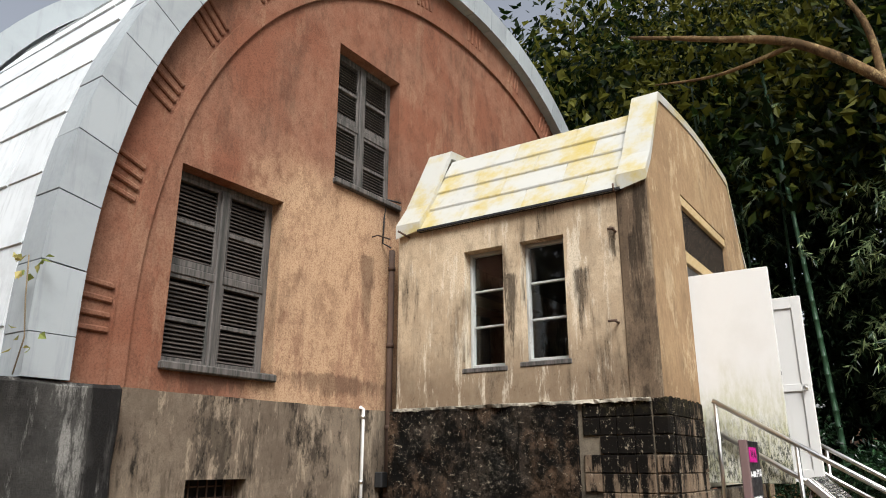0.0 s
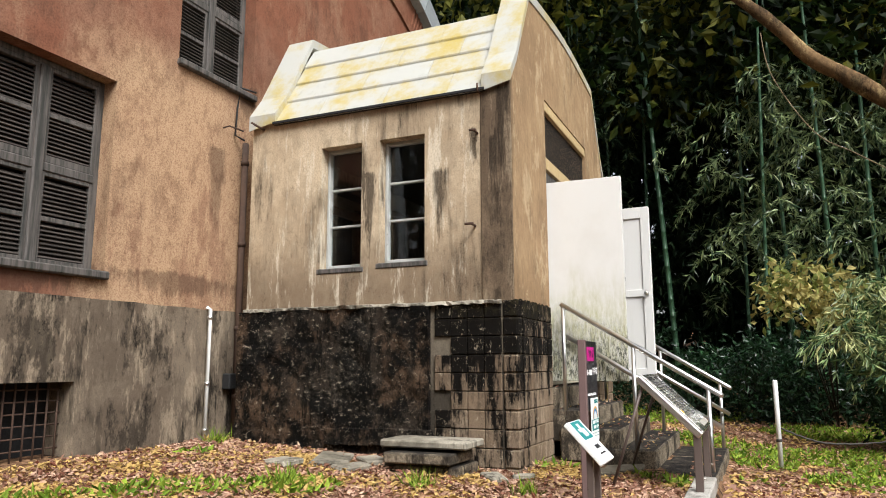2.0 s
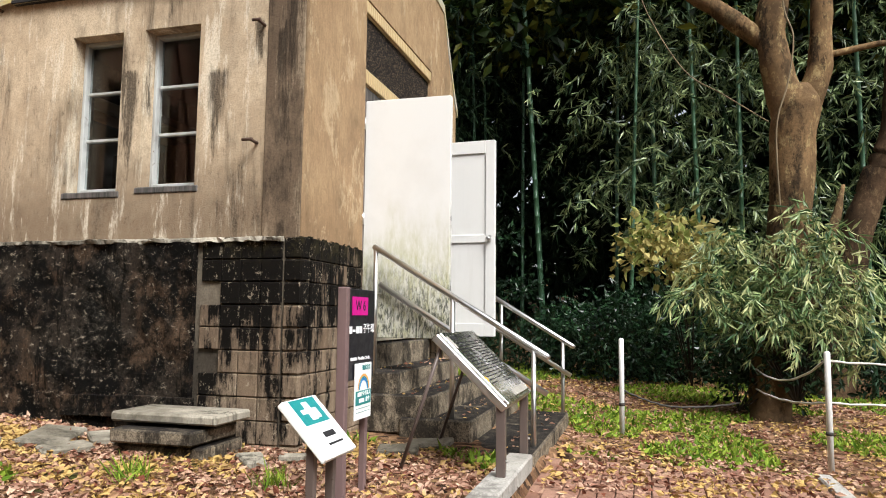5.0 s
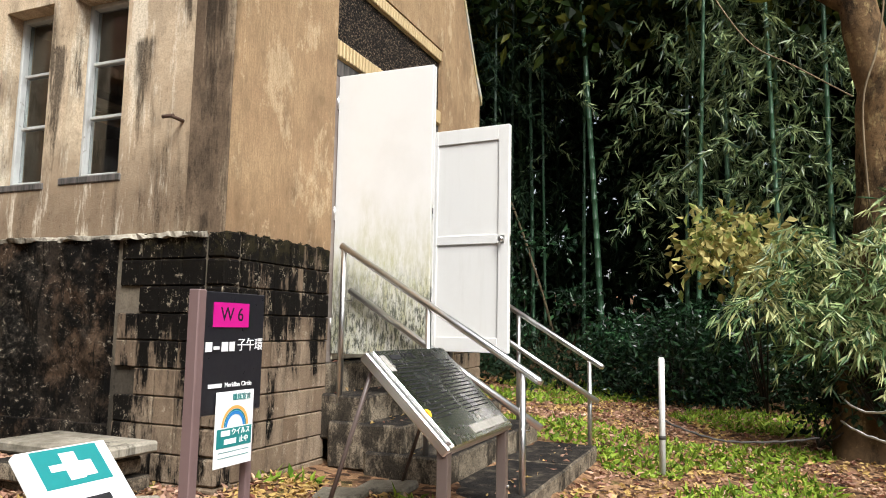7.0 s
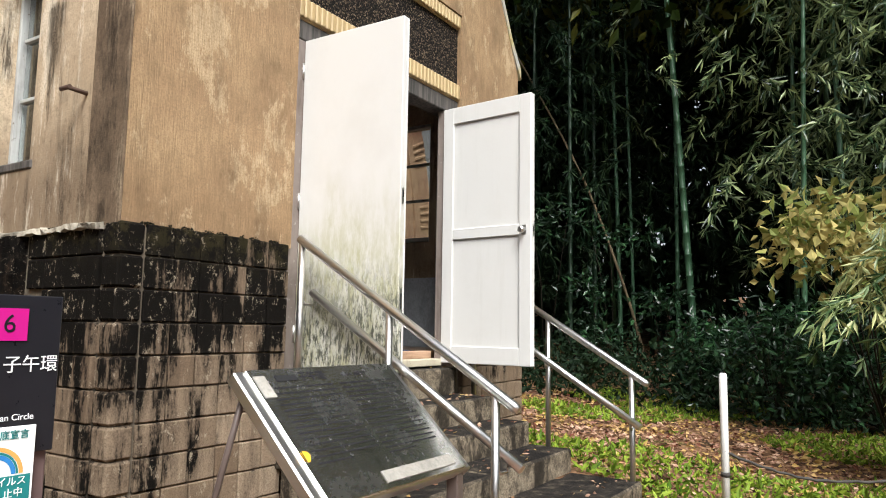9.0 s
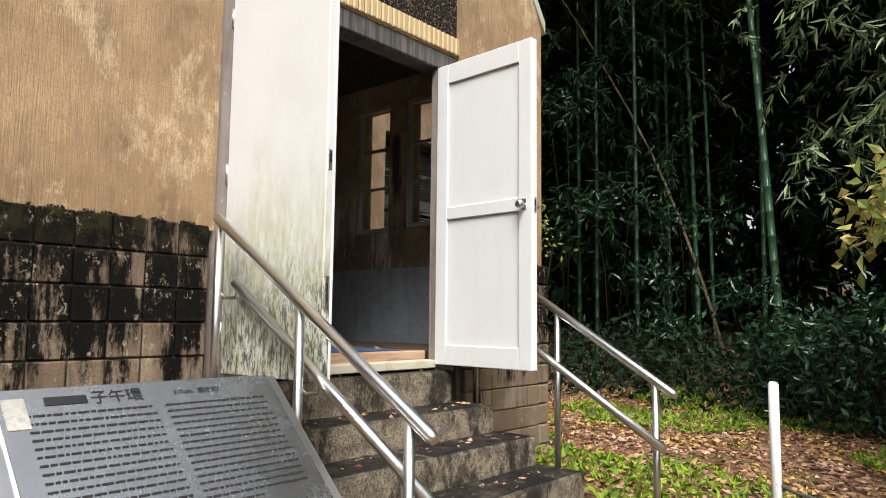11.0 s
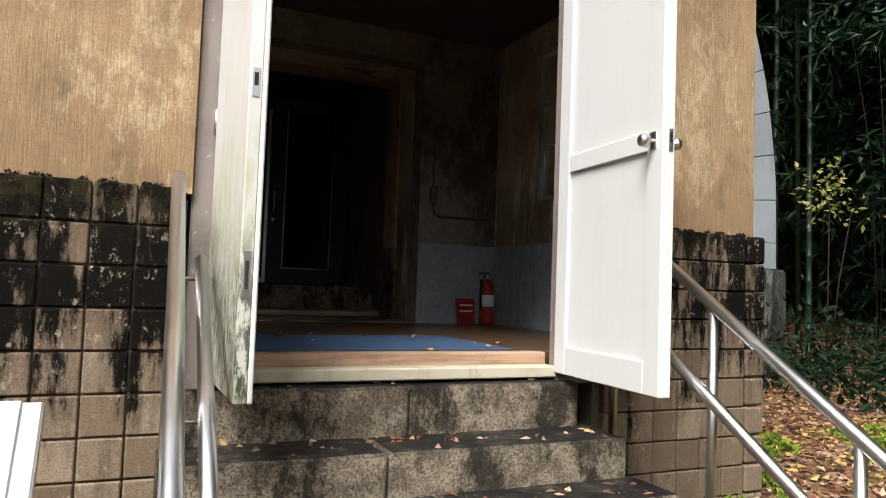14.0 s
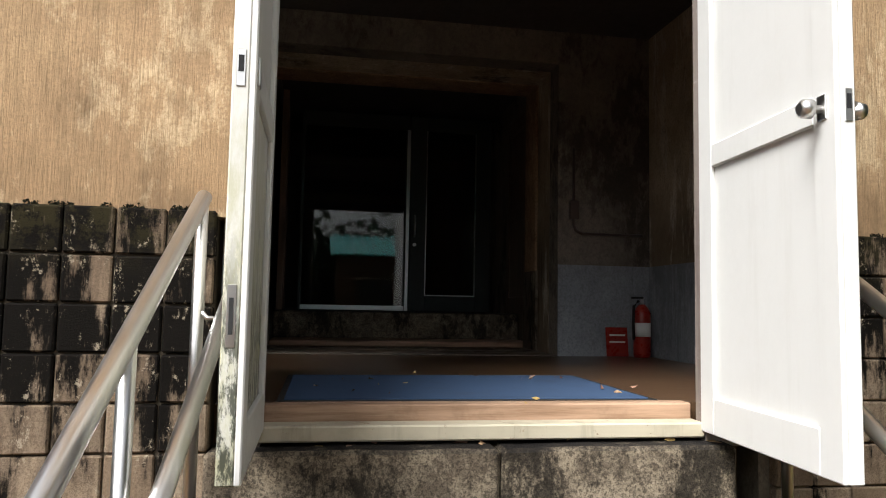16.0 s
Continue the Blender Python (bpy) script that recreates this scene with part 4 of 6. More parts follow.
def door_leaf(name, outer, label, hinge, turn, mirror, w, z0):
    """A panelled leaf w wide, hinge at the origin, running along +x; its panelled face towards -y, or +y when mirrored."""
    z1, t = 2.795, 0.042
    leaf = new(name)
    tagged(leaf, label, "door", kind="structure")
    s = -1 if mirror else 1
    part("board", boxed((0.0, 0.0, z0), (w, t * s, z1), 0.004), outer, leaf)
    st = bmesh.new()
    for a, b in (((0.0, z0), (0.10, z1)), ((w - 0.10, z0), (w, z1)), ((0.10, z1 - 0.135), (w - 0.10, z1)), ((0.10, z0), (w - 0.10, z0 + 0.13)), ((0.10, 1.722), (w - 0.10, 1.805))):
        box(st, (a[0], -0.016 * s, a[1]), (b[0], 0.001 * s, b[1]), 0.004)
    part("stile", st, M_WHITE, leaf)
    knob = part("lock_plate", boxed((w - 0.075, -0.021 * s, 1.725), (w - 0.035, -0.015 * s, 1.795), 0.002), M_STEEL, leaf)
    if not mirror:
        part("knob", tubed([(w - 0.055, -0.02 * s, 1.755), (w - 0.055, -0.045 * s, 1.755), (w - 0.055, -0.05 * s, 1.755), (w - 0.055, -0.075 * s, 1.755), (w - 0.055, -0.085 * s, 1.755)], [0.012, 0.011, 0.027, 0.026, 0.015], 14), M_STEEL, leaf, "polished steel knob")
        part("knob", tubed([(w - 0.055, (t + 0.0) * s, 1.755), (w - 0.055, (t + 0.03) * s, 1.755), (w - 0.055, (t + 0.035) * s, 1.755), (w - 0.055, (t + 0.06) * s, 1.755)], [0.012, 0.011, 0.027, 0.022], 14), M_STEEL, leaf, "polished steel knob")
    part("strike_plate", boxed((w + 0.0005, t * 0.25 * s, 1.71), (w + 0.003, t * 0.75 * s, 1.80), 0.001), M_STEEL, leaf)
    # raised black patch stands for the dark of the hole; slot likewise
    part("strike_hole_patch", boxed((w + 0.0015, t * 0.35 * s, 1.745), (w + 0.0045, t * 0.65 * s, 1.785)), M_INK, leaf)
    if mirror:
        part("flush_bolt", boxed((w + 0.0005, t * 0.25 * s, 1.095), (w + 0.003, t * 0.75 * s, 1.24), 0.001), M_STEEL, leaf)
        part("bolt_slot_patch", boxed((w + 0.0015, t * 0.38 * s, 1.125), (w + 0.0045, t * 0.62 * s, 1.21)), M_RUBBER, leaf)
    for z in (0.98, 1.78, 2.60):
        part("hinge", tubed([(-0.006, t * s, z - 0.05), (-0.006, t * s, z + 0.05)], 0.009, 8), M_STEEL, leaf)
    leaf.matrix_basis = pose(hinge[0], hinge[1], 0, 0, 0, turn)
    return leaf


door_leaf("door_1", M_WHITE, "white panelled door leaf standing open, steel knob", (2.82, 0.024), -94.3, False, 0.81, 0.76)
door_leaf("door_2", M_MOSSY, "white door leaf standing open, green-mossed outer face", (1.222, 0.024), -89.5, True, 0.755, 0.78)


# windows in the porch sides
def sash_window(name, x, hole, facing, blind=False):
    y0, y1, z0, z1 = hole
    win = thing(name, (x, (y0 + y1) / 2, z0), "narrow three-pane window with a flaking pale frame", "window", kind="structure")
    xa, xb = x - 0.02, x + 0.03
    fr = bmesh.new()
    for a, b in (((y0, z0), (y0 + 0.03, z1)), ((y1 - 0.03, z0), (y1, z1)), ((y0 + 0.03, z1 - 0.03), (y1 - 0.03, z1)), ((y0 + 0.03, z0 + 0.01), (y1 - 0.03, z0 + 0.05))):
        box(fr, (xa - 0.015, a[0], a[1]), (xb + 0.01, b[0], b[1]), 0.005)
    part("window_frame", fr, M_FRAME, win)
    out = x - facing * 0.165
    part("window_sill", boxed((out, y0 - 0.03, z0 - 0.045), (x + facing * 0.03, y1 + 0.03, z0 + 0.005), 0.008), M_SASH, win, "crumbling grey sill")
    h = (z1 - 0.04 - z0 - 0.06) / 3
    for k in (1, 2):
        z = z0 + 0.06 + h * k
        part("glazing_bar", boxed((xa, y0 + 0.045, z - 0.011), (xb, y1 - 0.045, z + 0.011), 0.003), M_FRAME, win)
    for k in range(3):
        z = z0 + 0.06 + h * k
        pane = part("pane", boxed((x + 0.002, y0 + 0.04, z), (x + 0.006, y1 - 0.04, z + h)), M_GLASS, win)
        pane.visible_shadow = False


for k, h in enumerate(SIDE_HOLES):
    sash_window("window_%d" % (5 + k), 0.155, h, 1)
    sash_window("window_%d" % (7 + k), PW - 0.155, h, -1)

# ---------------------------------------------------------------- inside the porch
mat_ob = thing("door_mat", (2.02, 0.7, 0.845), "blue carpet mat with a black edge on the brown floor", "mat")
part("carpet", boxed((1.29, 0.235, 0.846), (2.70, 1.12, 0.853), 0.002), M_MAT, mat_ob)
part("edging", boxed((1.265, 0.21, 0.8455), (2.725, 1.145, 0.849), 0.001), M_RUBBER, mat_ob)

for z0, z1, ya, lab in ((0.845, 0.892, 3.58, "low worn wooden step inside the porch"), (0.892, 1.13, 4.05, "concrete step below the inner glass doors")):
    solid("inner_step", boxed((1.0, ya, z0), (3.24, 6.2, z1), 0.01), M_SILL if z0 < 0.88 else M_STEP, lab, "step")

# passage through the hall wall to the glazed doors
solid("floor_passage", boxed((0.96, FACE - 0.02, 0.60), (3.30, 6.2, 0.844)), M_INFLOOR, "brown varnished floor of the passage", "floor")
solid("wall_passage_1", boxed((0.80, FACE + 0.36, 0.60), (0.99, 6.2, 3.25)), M_PLASTER, "stained plaster wall of the passage", "wall")
solid("wall_passage_2", boxed((3.25, FACE + 0.36, 0.60), (3.45, 6.2, 3.25)), M_PLASTER, "stained plaster wall of the passage", "wall")
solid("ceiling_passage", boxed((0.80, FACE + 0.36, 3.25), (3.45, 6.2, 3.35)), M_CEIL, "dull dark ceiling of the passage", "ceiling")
# added dark stop: stands for the unlit hall seen through the glass
solid("passage_dark_stop", boxed((0.80, 6.2, 0.60), (3.45, 6.35, 3.35)), M_CEIL, "dark sheet standing in for the unlit hall behind the doors", "wall")

yd = 5.0
inner = thing("inner_door", (2.2, yd, 1.13), "pair of dark glazed inner doors with aluminium edges", "door", kind="structure")
for x0, x1, wide, foot, mt in ((1.17, 2.29, 0.035, 0.04, M_DARKFRAME), (2.31, 3.18, 0.165, 0.16, M_DARKFRAME)):
    fr = bmesh.new()
    for a, b in (((x0, 1.135), (x0 + wide, 3.20)), ((x1 - wide, 1.135), (x1, 3.20)), ((x0 + wide, 3.05), (x1 - wide, 3.20)), ((x0 + wide, 1.135), (x1 - wide, 1.135 + foot))):
        box(fr, (a[0], yd - 0.02, a[1]), (b[0], yd + 0.02, b[1]), 0.003)
    leaf = part("leaf_frame", fr, mt, inner)
    part("pane", boxed((x0 + wide, yd - 0.003, 1.135 + foot), (x1 - wide, yd + 0.003, 3.05)), M_GLASS, leaf)
    if wide > 0.1:
        bead = bmesh.new()
        for a, b in (((x0 + wide, 1.135 + foot), (x0 + wide + 0.012, 3.05)), ((x1 - wide - 0.012, 1.135 + foot), (x1 - wide, 3.05)), ((x0 + wide + 0.012, 1.135 + foot), (x1 - wide - 0.012, 1.147 + foot))):
            box(bead, (a[0], yd - 0.026, a[1]), (b[0], yd - 0.004, b[1]), 0.002)
        part("glazing_bead", bead, M_ALU, leaf, "thin aluminium glazing bead")
part("foot_rail", boxed((1.20, yd - 0.032, 1.135), (2.26, yd - 0.021, 1.185), 0.003), M_ALU, inner, "bright aluminium foot rail")
part("meeting_stile", boxed((2.265, yd - 0.034, 1.135), (2.30, yd - 0.021, 3.05), 0.003), M_ALU, inner, "aluminium meeting stile")
part("handle", tubed([(2.36, yd - 0.02, 1.92), (2.36, yd - 0.05, 1.94), (2.36, yd - 0.05, 2.12), (2.36, yd - 0.02, 2.14)], 0.010, 8), M_ALU, inner)
part("lock", tubed([(2.36, yd - 0.02, 1.83), (2.36, yd - 0.035, 1.83)], 0.018, 12), M_ALU, inner)
for name, x, turn in (("door_3", 3.205, -2.0), ("door_4", 1.06, 2.0)):
    leaf = thing(name, (x, 3.95, 1.135), "brown wooden inner door leaf folded back", "door", kind="structure")
    m = pose(x, 3.95, 2.06, 0, 0, 90 + turn)
    part("board", placed_box(bmesh.new(), m, (0.80, 0.034, 1.84), 0.004), M_BROWNDOOR, leaf)
    st = bmesh.new()
    for dz in (-0.84, 0.0, 0.84):
        placed_box(st, m @ Matrix.Translation((0, 0, dz)), (0.60, 0.050, 0.14), 0.004)
    for dx in (-0.35, 0.35):
        placed_box(st, m @ Matrix.Translation((dx, 0, 0)), (0.10, 0.052, 1.84), 0.004)
    part("stile", st, M_BROWNDOOR, leaf)

ext = thing("fire_extinguisher", (3.755, 2.53, 0.845), "red fire extinguisher with a black hose on the floor", "fire extinguisher")
part("cylinder", tubed([(3.755, 2.53, 0.846), (3.755, 2.53, 0.87), (3.755, 2.53, 1.17), (3.755, 2.53, 1.21), (3.755, 2.53, 1.235)], [0.058, 0.062, 0.062, 0.045, 0.022], 18), M_EXT, ext)
part("valve", tubed([(3.755, 2.53, 1.235), (3.755, 2.53, 1.29)], 0.016, 10), M_STEEL, ext)
part("lever", boxed((3.66, 2.488, 1.275), (3.75, 2.512, 1.29), 0.003), M_RUBBER, ext)
part("hose", tubed([(3.70, 2.47, 1.26), (3.655, 2.45, 1.22), (3.645, 2.44, 1.10), (3.65, 2.44, 0.98)], 0.011, 8), M_RUBBER, ext)
part("label", tubed([(3.755, 2.53, 1.0), (3.755, 2.53, 1.10)], 0.0628, 18), M_PAPER, ext)
sign = thing("extinguisher_sign", (3.58, 2.56, 0.846), "small red floor sign leaning on the grey dado", "sign")
part("plate", placed_box(bmesh.new(), pose(3.585, 2.59, 0.955, -8, 0, 0), (0.17, 0.006, 0.215), 0.001), M_EXT, sign)
bars = bmesh.new()
for k in range(3):
    placed_box(bars, pose(3.585, 2.583, 0.955 + 0.05 * (k - 1), -8, 0, 0), (0.12, 0.006, 0.012))
part("lettering", bars, M_PAPER, sign)
conduit = thing("wall_conduit", (3.24, PD - 0.23, 1.7), "grey cable conduit with a switch box on plaster", "conduit")
part("box", boxed((3.22, PD - 0.27, 1.86), (3.29, PD - 0.222, 2.0), 0.006), M_BRONZE, conduit)
part("pipe", tubed([(3.255, PD - 0.24, 2.4), (3.255, PD - 0.24, 1.82), (3.27, PD - 0.24, 1.78), (3.32, PD - 0.24, 1.755), (3.80, PD - 0.24, 1.755)], 0.011, 8), M_BRONZE, conduit)

# ---------------------------------------------------------------- steps and rails
STEPS = [(1.06, 2.90, -0.06, 0.70, 0.722), (1.02, 2.95, -0.36, 0.20, 0.515), (0.98, 2.99, -0.66, -0.1, 0.345), (0.94, 3.02, -0.98, -0.4, 0.175), (0.62, 3.0, -1.50, -0.7, 0.01)]
for k, (x0, x1, y0, y1, z1) in enumerate(STEPS):
    st = thing("entrance_step", ((x0 + x1) / 2, y0, z1 - 0.2), "dark weathered concrete step with fallen leaves on it", "step", "steps to the porch")
    cut = 2.03 - 0.2 * (k % 2)
    for a, b in ((x0, cut - 0.003), (cut + 0.003, x1)):
        bm = boxed((a, y0, z1 - 0.30), (b, max(y1, y0 + 0.33), z1), 0.014)
        bmesh.ops.subdivide_edges(bm, edges=[e for e in bm.edges if e.calc_length() > 0.2], cuts=5, use_grid_fill=True)
        for v in bm.verts:
            v.co += 0.006 * Vector((0, noise.noise(v.co * 6), noise.noise(v.co * 6 + Vector((3, 3, 3)))))
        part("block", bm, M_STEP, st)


def handrail(name, x0, x1):
    """Two sloping tubes on three posts; x0 at the top, x1 at the foot."""
    rail = thing(name, ((x0 + x1) / 2, -0.8, 0.1), "brushed stainless steel handrail with two sloping tubes", "handrail", "rails beside the steps")
    r = 0.0245
    top, end = Vector((x0, -0.13, 1.525)), Vector((x1, -1.57, 0.662))
    side = 1 if x0 < 2 else -1
    part("upper_tube", tubed([top, top.lerp(end, 0.985), end], [r, r, r * 0.7], 16), M_STEEL, rail)
    off = Vector((0.095 * side, -0.02, -0.305))
    part("lower_tube", tubed([top + off, end + off + Vector((0, 0.05, 0.03))], r * 0.95, 16), M_STEEL, rail)
    for y, zb in ((-0.15, 0.45), (-0.81, 0.05), (-1.45, -0.3)):
        t = (y + 0.13) / -1.44
        p = top.lerp(end, t)
        part("post", tubed([(p.x, y, zb), (p.x, y, p.z - 0.012)], 0.0195, 14), M_STEEL, rail)
        part("bracket", tubed([(p.x, y, p.z - 0.33), (p.x + 0.03 * side, y - 0.01, p.z - 0.365), (p.x + 0.085 * side, y - 0.015, p.z - 0.365), (p.x + 0.095 * side, y - 0.02, p.z - 0.325)], 0.0085, 8), M_STEEL, rail)


handrail("handrail", 1.04, 0.968)
handrail("handrail", 3.03, 2.945)

# ---------------------------------------------------------------- signs
board = thing("information_board", (0.25, -1.3, 0.0), "sloping steel information board on brown posts beside the steps", "information board")
TL, TR, BR, BL = Vector((-0.21, -1.04, 0.862)), Vector((0.72, -1.04, 0.862)), Vector((0.72, -1.475, 0.445)), Vector((-0.21, -1.475, 0.445))
bx, by = (TR - TL).normalized(), (TL - BL).normalized()
bz = bx.cross(by)
BM = Matrix.Translation((TL + BR) / 2) @ Matrix((bx, by, bz)).transposed().to_4x4()
BWID, BHGT = (TR - TL).length, (TL - BL).length
part("tray", placed_box(bmesh.new(), BM @ Matrix.Translation((0, 0, -0.03)), (BWID, BHGT, 0.05), 0.006), M_STEEL, board)
plate = part("plate", placed_box(bmesh.new(), BM, (BWID - 0.09, BHGT - 0.012, 0.012), 0.002), M_PLATE, board, "etched dark steel text plate")
flat_letters("title", "子午環", 0.05, BM @ Matrix.Translation((-0.185, BHGT / 2 - 0.055, 0.0075)), M_INK, plate, "LEFT", 0.0004)
part("name_bar", placed_box(bmesh.new(), BM @ Matrix.Translation((-0.25, BHGT / 2 - 0.055, 0.0075)), (0.11, 0.028, 0.001)), M_INK, plate)
flat_letters("subtitle", "310cm、屈折式）", 0.022, BM @ Matrix.Translation((0.06, BHGT / 2 - 0.055, 0.0075)), M_INK, plate, "LEFT", 0.0004)
rng = random.Random(8)
for col, rows, h in ((-0.19, 14, 0.0062), (0.19, 16, 0.0056)):
    for k in range(rows):
        y = BHGT / 2 - 0.10 - k * (0.026 if col < 0 else 0.0235)
        w = 0.34 * (1 if k < rows - 1 else 0.5)
        bm = bmesh.new()
        x = col - 0.17
        while x < col - 0.17 + w:
            l = rng.uniform(0.008, 0.03)
            l = min(l, col - 0.17 + w - x + 0.005)
            placed_box(bm, BM @ Matrix.Translation((x + l / 2, y, 0.0072)), (l, h, 0.001))
            x += l + 0.005
        part("text_bar", bm, M_INK, plate)
part("name_strip", placed_box(bmesh.new(), BM @ Matrix.Translation((0.13, -BHGT / 2 + 0.055, 0.008)), (0.46, 0.05, 0.004), 0.001), M_KERB, board, "pale label strip")
part("sticker", placed_box(bmesh.new(), BM @ Matrix.Translation((-0.38, BHGT / 2 - 0.09, 0.0075)), (0.055, 0.10, 0.002)), M_KERB, board, "torn white sticker")
for x in (-0.17, 0.66):
    post = part("post", boxed((x - 0.025, -1.455, -0.12), (x + 0.025, -1.40, 0.47), 0.004), M_BRONZE, board, "brown square post")
    for z in (0.0, 0.12):
        part("bolt", tubed([(x, -1.455, z), (x, -1.468, z)], 0.009, 6), M_STEEL, post)
    part("brace", tubed([(x, -1.06, 0.80), (x, -0.80, 0.02)], 0.012, 8), M_BRONZE, board)

leaf = tagged(new("fallen_leaf", mesh_of("fallen_leaf", bmesh.new(), M_LEAFYELLOW)), "single yellow leaf lying on the information board", "leaf")
bm = bmesh.new()
ring = [bm.verts.new(BM @ Vector((-0.40 + 0.018 * math.cos(a) * (1 + 0.2 * math.sin(3 * a)), -0.10 + 0.026 * math.sin(a), 0.0085 + 0.004 * math.cos(2 * a)))) for a in (2 * math.pi * k / 10 for k in range(10))]
bm.faces.new(ring)
bm.to_mesh(leaf.data)
bm.free()

post_sign = thing("site_sign", (-0.9, -0.815, 0.0), "black sign with a magenta number patch on mauve posts", "sign")
part("post", boxed((-1.118, -0.835, -0.1), (-1.075, -0.785, 1.105), 0.004), M_MAUVE, post_sign)
part("post", boxed((-0.755, -0.80, -0.1), (-0.718, -0.765, 0.66), 0.004), M_MAUVE, post_sign)
face = part("panel", boxed((-1.075, -0.825, 0.635), (-0.714, -0.80, 1.10), 0.003), M_SIGNBLACK, post_sign)
UP = pose(0, 0, 0, 90, 0, 0)
part("number_patch", boxed((-1.025, -0.829, 0.965), (-0.818, -0.825, 1.06)), M_MAGENTA, face)
flat_letters("number", "W 6", 0.075, Matrix.Translation((-0.92, -0.8295, 1.013)) @ UP, M_SIGNBLACK, face)
for k, w in enumerate((0.034, 0.030, 0.034, 0.028)):
    part("name_bar", boxed((-1.06 + k * 0.045, -0.829, 0.872 + 0.008 * (k == 1)), (-1.06 + k * 0.045 + w, -0.8255, 0.908 - 0.016 * (k == 1))), M_LETTER, face)
flat_letters("lettering", "子午環", 0.054, Matrix.Translation((-0.80, -0.8275, 0.893)) @ UP, M_LETTER, face)
part("name_bar", boxed((-1.035, -0.829, 0.735), (-0.962, -0.8255, 0.75)), M_LETTER, face)
flat_letters("lettering", "Meridian Circle", 0.026, Matrix.Translation((-0.862, -0.8275, 0.742)) @ UP, M_LETTER, face)

poster = thing("paper_poster", (-0.88, -0.835, 0.44), "white paper poster with a rainbow and teal bands", "poster")
PX, PZ = 0.055, -0.072
part("sheet", boxed((-0.995, -0.838, 0.433), (-0.775, -0.832, 0.718), 0.001), M_PAPER, poster)
for r0, r1, mt in ((0.068, 0.080, M_ORANGE), (0.060, 0.066, M_TEAL), (0.046, 0.059, M_BLUE)):
    bm = bmesh.new()
    pts = [(math.cos(a), math.sin(a)) for a in (math.pi * k / 18 for k in range(19))]
    inn = [bm.verts.new((-0.94 + PX + r0 * c, -0.8395, 0.655 + PZ + r0 * s)) for c, s in pts]
    out = [bm.verts.new((-0.94 + PX + r1 * c, -0.8395, 0.655 + PZ + r1 * s)) for c, s in pts]
    for k in range(18):
        bm.faces.new((inn[k], inn[k + 1], out[k + 1], out[k]))
    part("rainbow_arc", bm, mt, poster)
band = part("band", boxed((-1.042 + PX, -0.8395, 0.578 + PZ), (-0.838 + PX, -0.837, 0.65 + PZ)), M_TEAL, poster)
flat_letters("lettering", "ウイルス", 0.028, Matrix.Translation((-0.905 + PX, -0.8405, 0.633 + PZ)) @ UP, M_PAPER, band)
part("text_bar", boxed((-1.02 + PX, -0.8405, 0.622 + PZ), (-0.968 + PX, -0.839, 0.643 + PZ)), M_PAPER, band)
flat_letters("lettering", "止中", 0.028, Matrix.Translation((-0.885 + PX, -0.8405, 0.600 + PZ)) @ UP, M_PAPER, band)
part("text_bar", boxed((-1.0 + PX, -0.8405, 0.59 + PZ), (-0.93 + PX, -0.839, 0.61 + PZ)), M_PAPER, band)
for z in (0.56, 0.54):
    part("rule", boxed((-1.03 + PX, -0.8393, z + PZ), (-0.85 + PX, -0.8375, z + 0.002 + PZ)), M_TEAL, poster)
flat_letters("heading", "徹底宣言", 0.028, Matrix.Translation((-0.905 + PX, -0.8392, 0.765 + PZ)) @ UP, M_TEAL, poster)

small = thing("tilted_notice", (-1.7, -1.0, 0.0), "small tilted white notice with a teal print on posts", "sign")
tl, tr, br, bl = Vector((-1.84, -0.87, 0.615)), Vector((-1.545, -0.87, 0.615)), Vector((-1.545, -1.07, 0.405)), Vector((-1.84, -1.07, 0.405))
bx, by = (tr - tl).normalized(), (tl - bl).normalized()
bz = bx.cross(by)
SM = Matrix.Translation((tl + br) / 2) @ Matrix((bx, by, bz)).transposed().to_4x4()
plate = part("plate", placed_box(bmesh.new(), SM, (0.295, 0.29, 0.03), 0.005), M_PAPER, small)
part("print_block", placed_box(bmesh.new(), SM @ Matrix.Translation((0.0, 0.075, 0.0155)), (0.215, 0.125, 0.001)), M_TEAL, plate)
for a, b in (((-0.02, 0.075), (0.10, 0.022)), ((0.0, 0.075), (0.05, 0.09)), ((0.035, 0.06), (0.06, 0.05))):
    part("print_shape", placed_box(bmesh.new(), SM @ Matrix.Translation((a[0], a[1], 0.0162 + 0.0004 * b[0])), (*b, 0.001)), M_PAPER, plate)
part("text_bar", placed_box(bmesh.new(), SM @ Matrix.Translation((0.02, -0.045, 0.0155)), (0.10, 0.026, 0.001)), M_INK, plate)
part("text_bar", placed_box(bmesh.new(), SM @ Matrix.Translation((0.02, -0.09, 0.0155)), (0.13, 0.010, 0.001)), M_INK, plate)
for x in (-1.79, -1.61):
    part("post", boxed((x - 0.016, -1.01, -0.15), (x + 0.016, -0.975, 0.475), 0.003), M_BRONZE, small)

